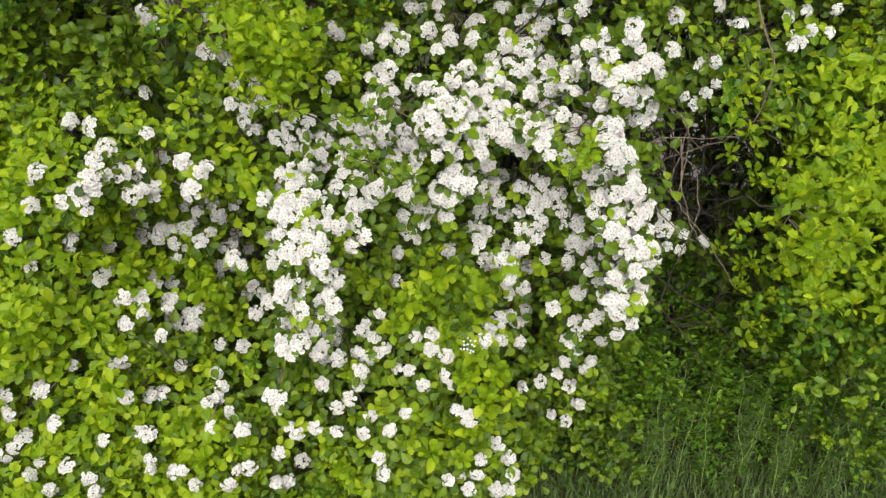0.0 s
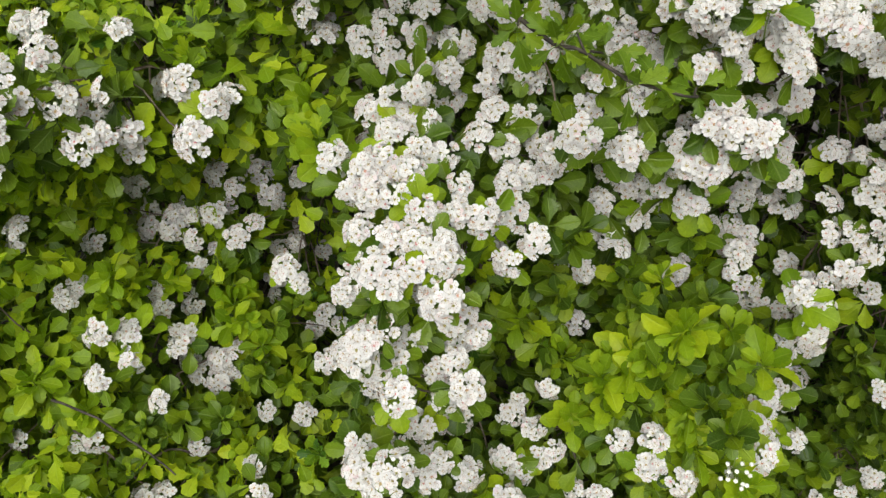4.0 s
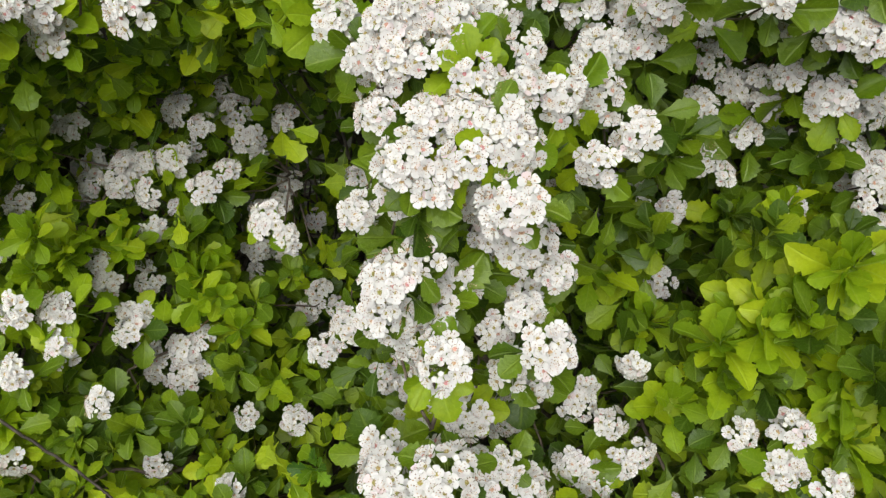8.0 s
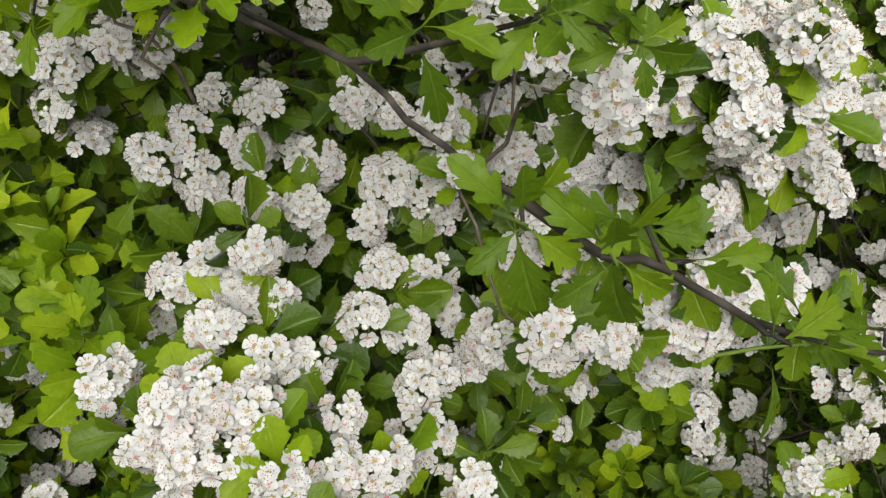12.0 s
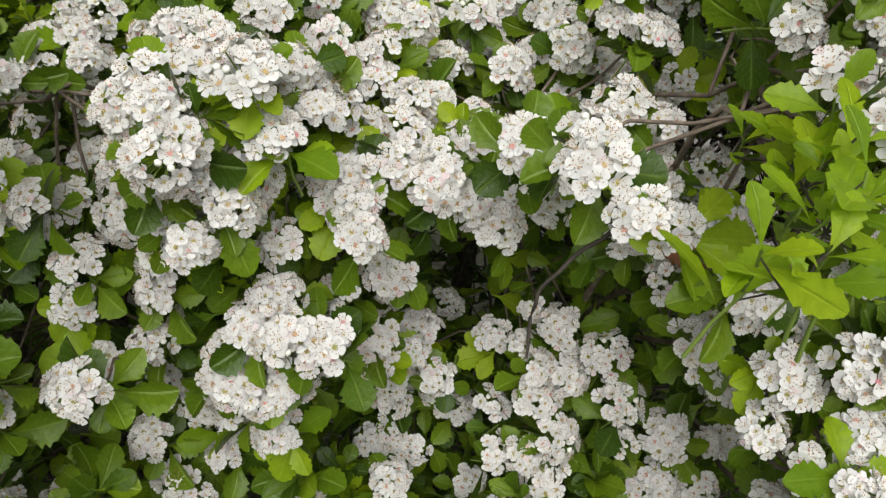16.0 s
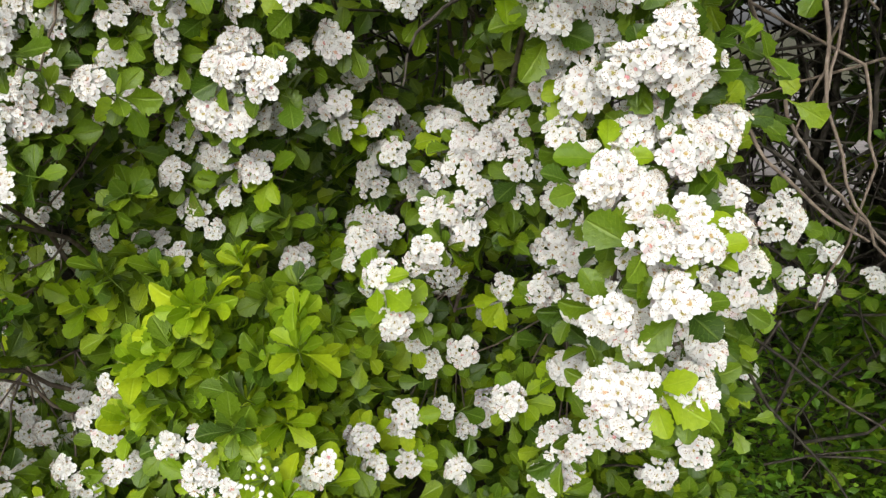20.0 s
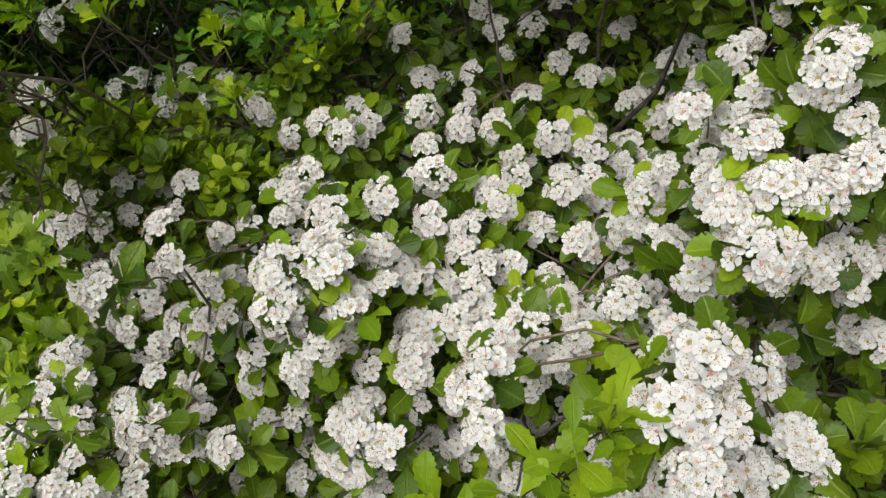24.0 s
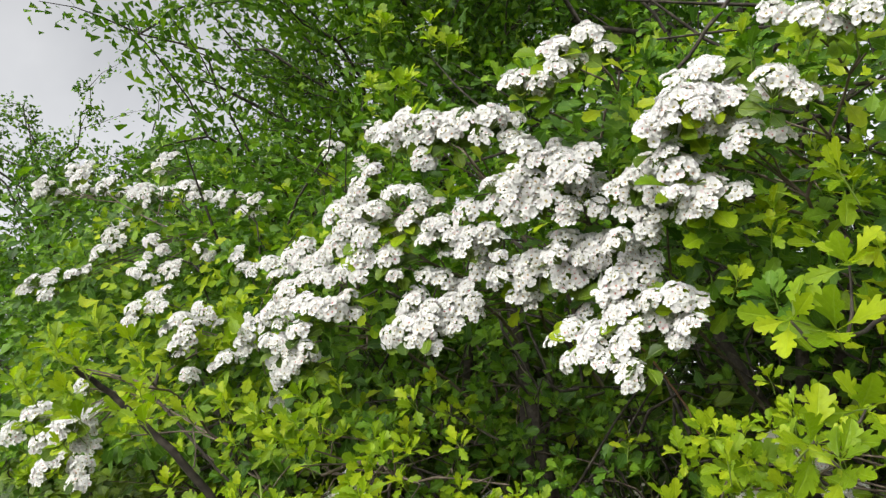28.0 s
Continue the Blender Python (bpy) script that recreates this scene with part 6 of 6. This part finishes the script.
# ---- foot of the hedge: low hawthorn, cleavers, grass ----
leafy_branch(bush_right, (0.9, 2.45, 0.1), [(0.65, 2.05, 0.08), (0.75, 2.15, 0.2), (0.81, 2.3, 0.39), (0.7, 2.1, 0.35), (0.62, 2.0, 0.22), (0.85, 2.2, 0.5), (0.92, 2.26, 0.12), (0.6, 1.9, 0.12)], TUFTS, 8, 0.07, 0.75, False)
leafy_branch(bush_right, (1.2, 2.45, 0.1), [(1.07, 2.3, 0.25), (1.2, 2.0, 0.22), (1.26, 1.9, 0.24), (1.42, 2.12, 0.36), (1.05, 2.25, 0.45), (1.3, 2.05, 0.4), (1.45, 1.95, 0.2), (1.15, 2.2, 0.6), (1.35, 2.1, 0.6), (1.5, 2.0, 0.5)], TUFTS + BRIGHT[:1], 8, 0.075, 0.75, False)
g = np.random.default_rng(50)
n = 60000
x, y = g.uniform(0.4, 2.3, n), 2.22 + g.normal(0, 0.09, n)
z = g.uniform(0.02, 0.75, n)
y -= 0.35 * (1 - z / 0.75) * g.uniform(0, 1, n) - 0.1
clump = np.array([noise.noise(Vector((a * 8, b * 9, 3.0))) + 0.7 * noise.noise(Vector((a * 22, b * 22, 8.0))) for a, b in zip(x, z)])
keep = clump > g.uniform(-0.35, 0.2, n)
x, y, z, n = x[keep], y[keep] - 0.08 * clump[keep], z[keep], int(keep.sum())
way = np.stack([g.normal(0, 0.8, n), -0.6 + g.normal(0, 0.5, n), 0.5 + g.normal(0, 0.5, n)], axis=1)
tagged(part("low_foliage", scatter_leaves("low_foliage", leaf_shape(None), np.stack([x, y, z], 1), way, g.normal(0, 0.8, n), 0.022 * g.uniform(0.6, 1.35, n), LEAF_TOP), bush_right), "small-leaved low hawthorn growth", kind="stuff")


def blades(count, x0, x1, y0, y1, length, seed):
    g = np.random.default_rng(seed)
    x, y = g.uniform(x0, x1, count), g.uniform(y0, y1, count)
    base = np.stack([x, y, np.array([ground_height(a, b) for a, b in zip(x, y)])], axis=1)
    a, lean = g.uniform(0, 6.28, count), g.uniform(0.2, 1.1, count)
    d = np.stack([np.cos(a), np.sin(a), np.zeros(count)], axis=1)
    s = np.stack([-np.sin(a), np.cos(a), np.zeros(count)], axis=1) * (0.0016 * g.uniform(0.6, 1.6, count))[:, None]
    h = length * g.uniform(0.5, 1.3, count)
    up = np.array([0, 0, 1.0])
    m1 = base + up * (h * 0.5)[:, None] + d * (h * lean * 0.25)[:, None]
    m2 = base + up * (h * 0.8)[:, None] + d * (h * lean * 0.65)[:, None]
    tip = base + up * (h * (1 - 0.35 * lean))[:, None] + d * (h * lean)[:, None]
    v = np.stack([base - s, base + s, m1 - s, m1 + s, m2 - s * 0.7, m2 + s * 0.7, tip], axis=1).reshape(-1, 3)
    o = (np.arange(count) * 7)[:, None]
    return fast_mesh("grass", v, [np.concatenate([o + (0, 1, 3, 2), o + (2, 3, 5, 4)]), o + (4, 5, 6)], [GRASSM])


tagged(new("grass", blades(3500, 0.3, 2.0, 1.7, 2.05, 0.08, 51)), "long thin grey-green grass at the foot of the hedge", "grass", kind="stuff")


def cleavers_mesh(seed, height):
    """A straggling stem with whorls of narrow leaves."""
    g = np.random.default_rng(seed)
    sv, sf = [], []
    top = np.array((g.normal(0, 0.05), g.normal(0, 0.04), height))
    line = bend((0, 0, 0), top, 7, 0.0, 0.008)
    tube(sv, sf, line, 0.0015, 0.001, 4)
    lv = np.array([(0, 0, 0), (0.4, -0.075, 0.05), (0.8, -0.06, 0.06), (1, 0, 0), (0.8, 0.06, 0.06), (0.4, 0.075, 0.05)])
    v, f, tot = list(sv), [], sum(len(q) for q in sv)
    for s in np.arange(0.25, 1.01, 0.125):
        c = line[0] + (line[-1] - line[0]) * s
        for k in range(7):
            a = k * 0.8976 + s * 9
            way = np.array([[math.cos(a), math.sin(a), 0.35]])
            r = turns(way, np.zeros(1))[0]
            v.append(lv @ r.T * 0.034 * (1.15 - 0.4 * s) + c)
            f.append(np.array([(0, 1, 2, 3), (0, 3, 4, 5)]) + tot)
            tot += 6
    return fast_mesh("cleavers", np.concatenate(v), [np.concatenate(sf), np.concatenate(f)], [STALK, GRASSM], [0, 1])


CLEAVERS = [cleavers_mesh(70 + i, h) for i, h in enumerate((0.22, 0.3, 0.38, 0.26))]
for k in range(80):
    x, y = rng.uniform(0.5, 1.75), rng.uniform(1.86, 2.15)
    if k < 14:
        x, y = rng.uniform(1.2, 1.65), rng.uniform(2.0, 2.2)
    ob = new("cleavers_plant", CLEAVERS[k % 4])
    ob.matrix_basis = Matrix.Translation((x, y, ground_height(x, y) - 0.01)) @ Matrix.Rotation(rng.uniform(0, 6), 4, "Z") @ Matrix.Diagonal((1, 1, rng.uniform(0.7, 1.25), 1))
    tagged(ob, "cleavers stem with whorls of narrow green leaves", "weed", "weeds below the hedge")


# ---- trees behind the hedge ----
def tree(x, y, height, spread, crown_low, count, leaf, seed, label, m=12):
    """A tree: tapered trunk, limbs and an uneven crown of leaf sprays."""
    g = np.random.default_rng(seed)
    base = Vector((x, y, -0.1))
    t = thing("tree", *base, label, "tree", "trees behind the hedge")
    v, f = [], []
    tube(v, f, bend((0, 0, 0), (g.normal(0, .2), g.normal(0, .2), height * 0.8), 8, 0, 0.05), 0.10, 0.02, 9)
    part("trunk", fast_mesh("trunk", np.concatenate(v), f, [BARK]), t, Matrix.Translation(base), "dark grey-brown trunk")
    places, ways = [], []
    tv, tf = [], []
    limbs = max(12, int(count / 200))
    for k in range(limbs):
        a, h = g.uniform(0, 6.28), g.uniform(crown_low, 1.0)
        reach = spread * math.sqrt(max(0.05, 1 - ((h - 0.62) / 0.5) ** 2)) * g.uniform(0.5, 1.08)
        root = np.array((0, 0, height * min(0.78, h * 0.75)))
        tip = np.array((math.cos(a) * reach, math.sin(a) * reach, height * h))
        line = bend(root, tip, 9, 0.1, 0.04)
        lv, lf = [], []
        tube(lv, lf, line, 0.02, 0.004, 5)
        if k < 60:
            part("limb", fast_mesh("limb", np.concatenate(lv), lf, [BARK]), t, Matrix.Translation(base))
        for _ in range(11):
            at = line[g.integers(2, 9)]
            end = at + (g.normal(0, 1, 3) * (1, 1, 0.7) + (tip - root) * 0.4) * 0.16 * (0.6 + 0.4 * spread)
            tube(tv, tf, bend(at, end, 4, 0.02, 0.01), 0.005, 0.0015, 3)
            s = g.uniform(0.1, 1.05, m)[:, None]
            places.append(at + (end - at) * s + g.normal(0, 0.055, (m, 3)))
            ways.append((end - at) * 3 + g.normal(0, 0.5, (m, 3)))
    part("brushwood", fast_mesh("brushwood", np.concatenate(tv), [np.concatenate(tf)], [BARK]), t, Matrix.Translation(base))["kind"] = "stuff"
    p = np.concatenate(places) + np.array(base)
    n = len(p)
    way = np.concatenate(ways)
    tagged(part("crown", scatter_leaves("crown", leaf_shape("far"), p, way, g.normal(0, 0.9, n), leaf * g.uniform(0.6, 1.3, n), LEAF_TOP), t), "uneven crown of small green leaves", kind="stuff")


tree(-1.9, 4.0, 5.6, 1.6, 0.28, 27000, 0.045, 91, "tall hawthorn tree with a loose pale green crown", 80)
tree(-0.3, 3.8, 5.2, 1.5, 0.3, 18000, 0.043, 92, "broad hawthorn tree with a dense green crown", 80)
tree(-4.6, 4.3, 4.0, 1.5, 0.22, 15000, 0.044, 94, "far round-topped green tree", 60)
tree(-6.3, 4.5, 4.7, 1.5, 0.22, 9000, 0.055, 95, "far dark green tree", 40)
tree(-8.2, 4.9, 5.9, 1.9, 0.22, 8000, 0.065, 97, "far dark green tree", 40)
tree(-3.0, 3.9, 3.4, 1.2, 0.2, 18000, 0.038, 96, "low green tree with thin bare tips", 70)
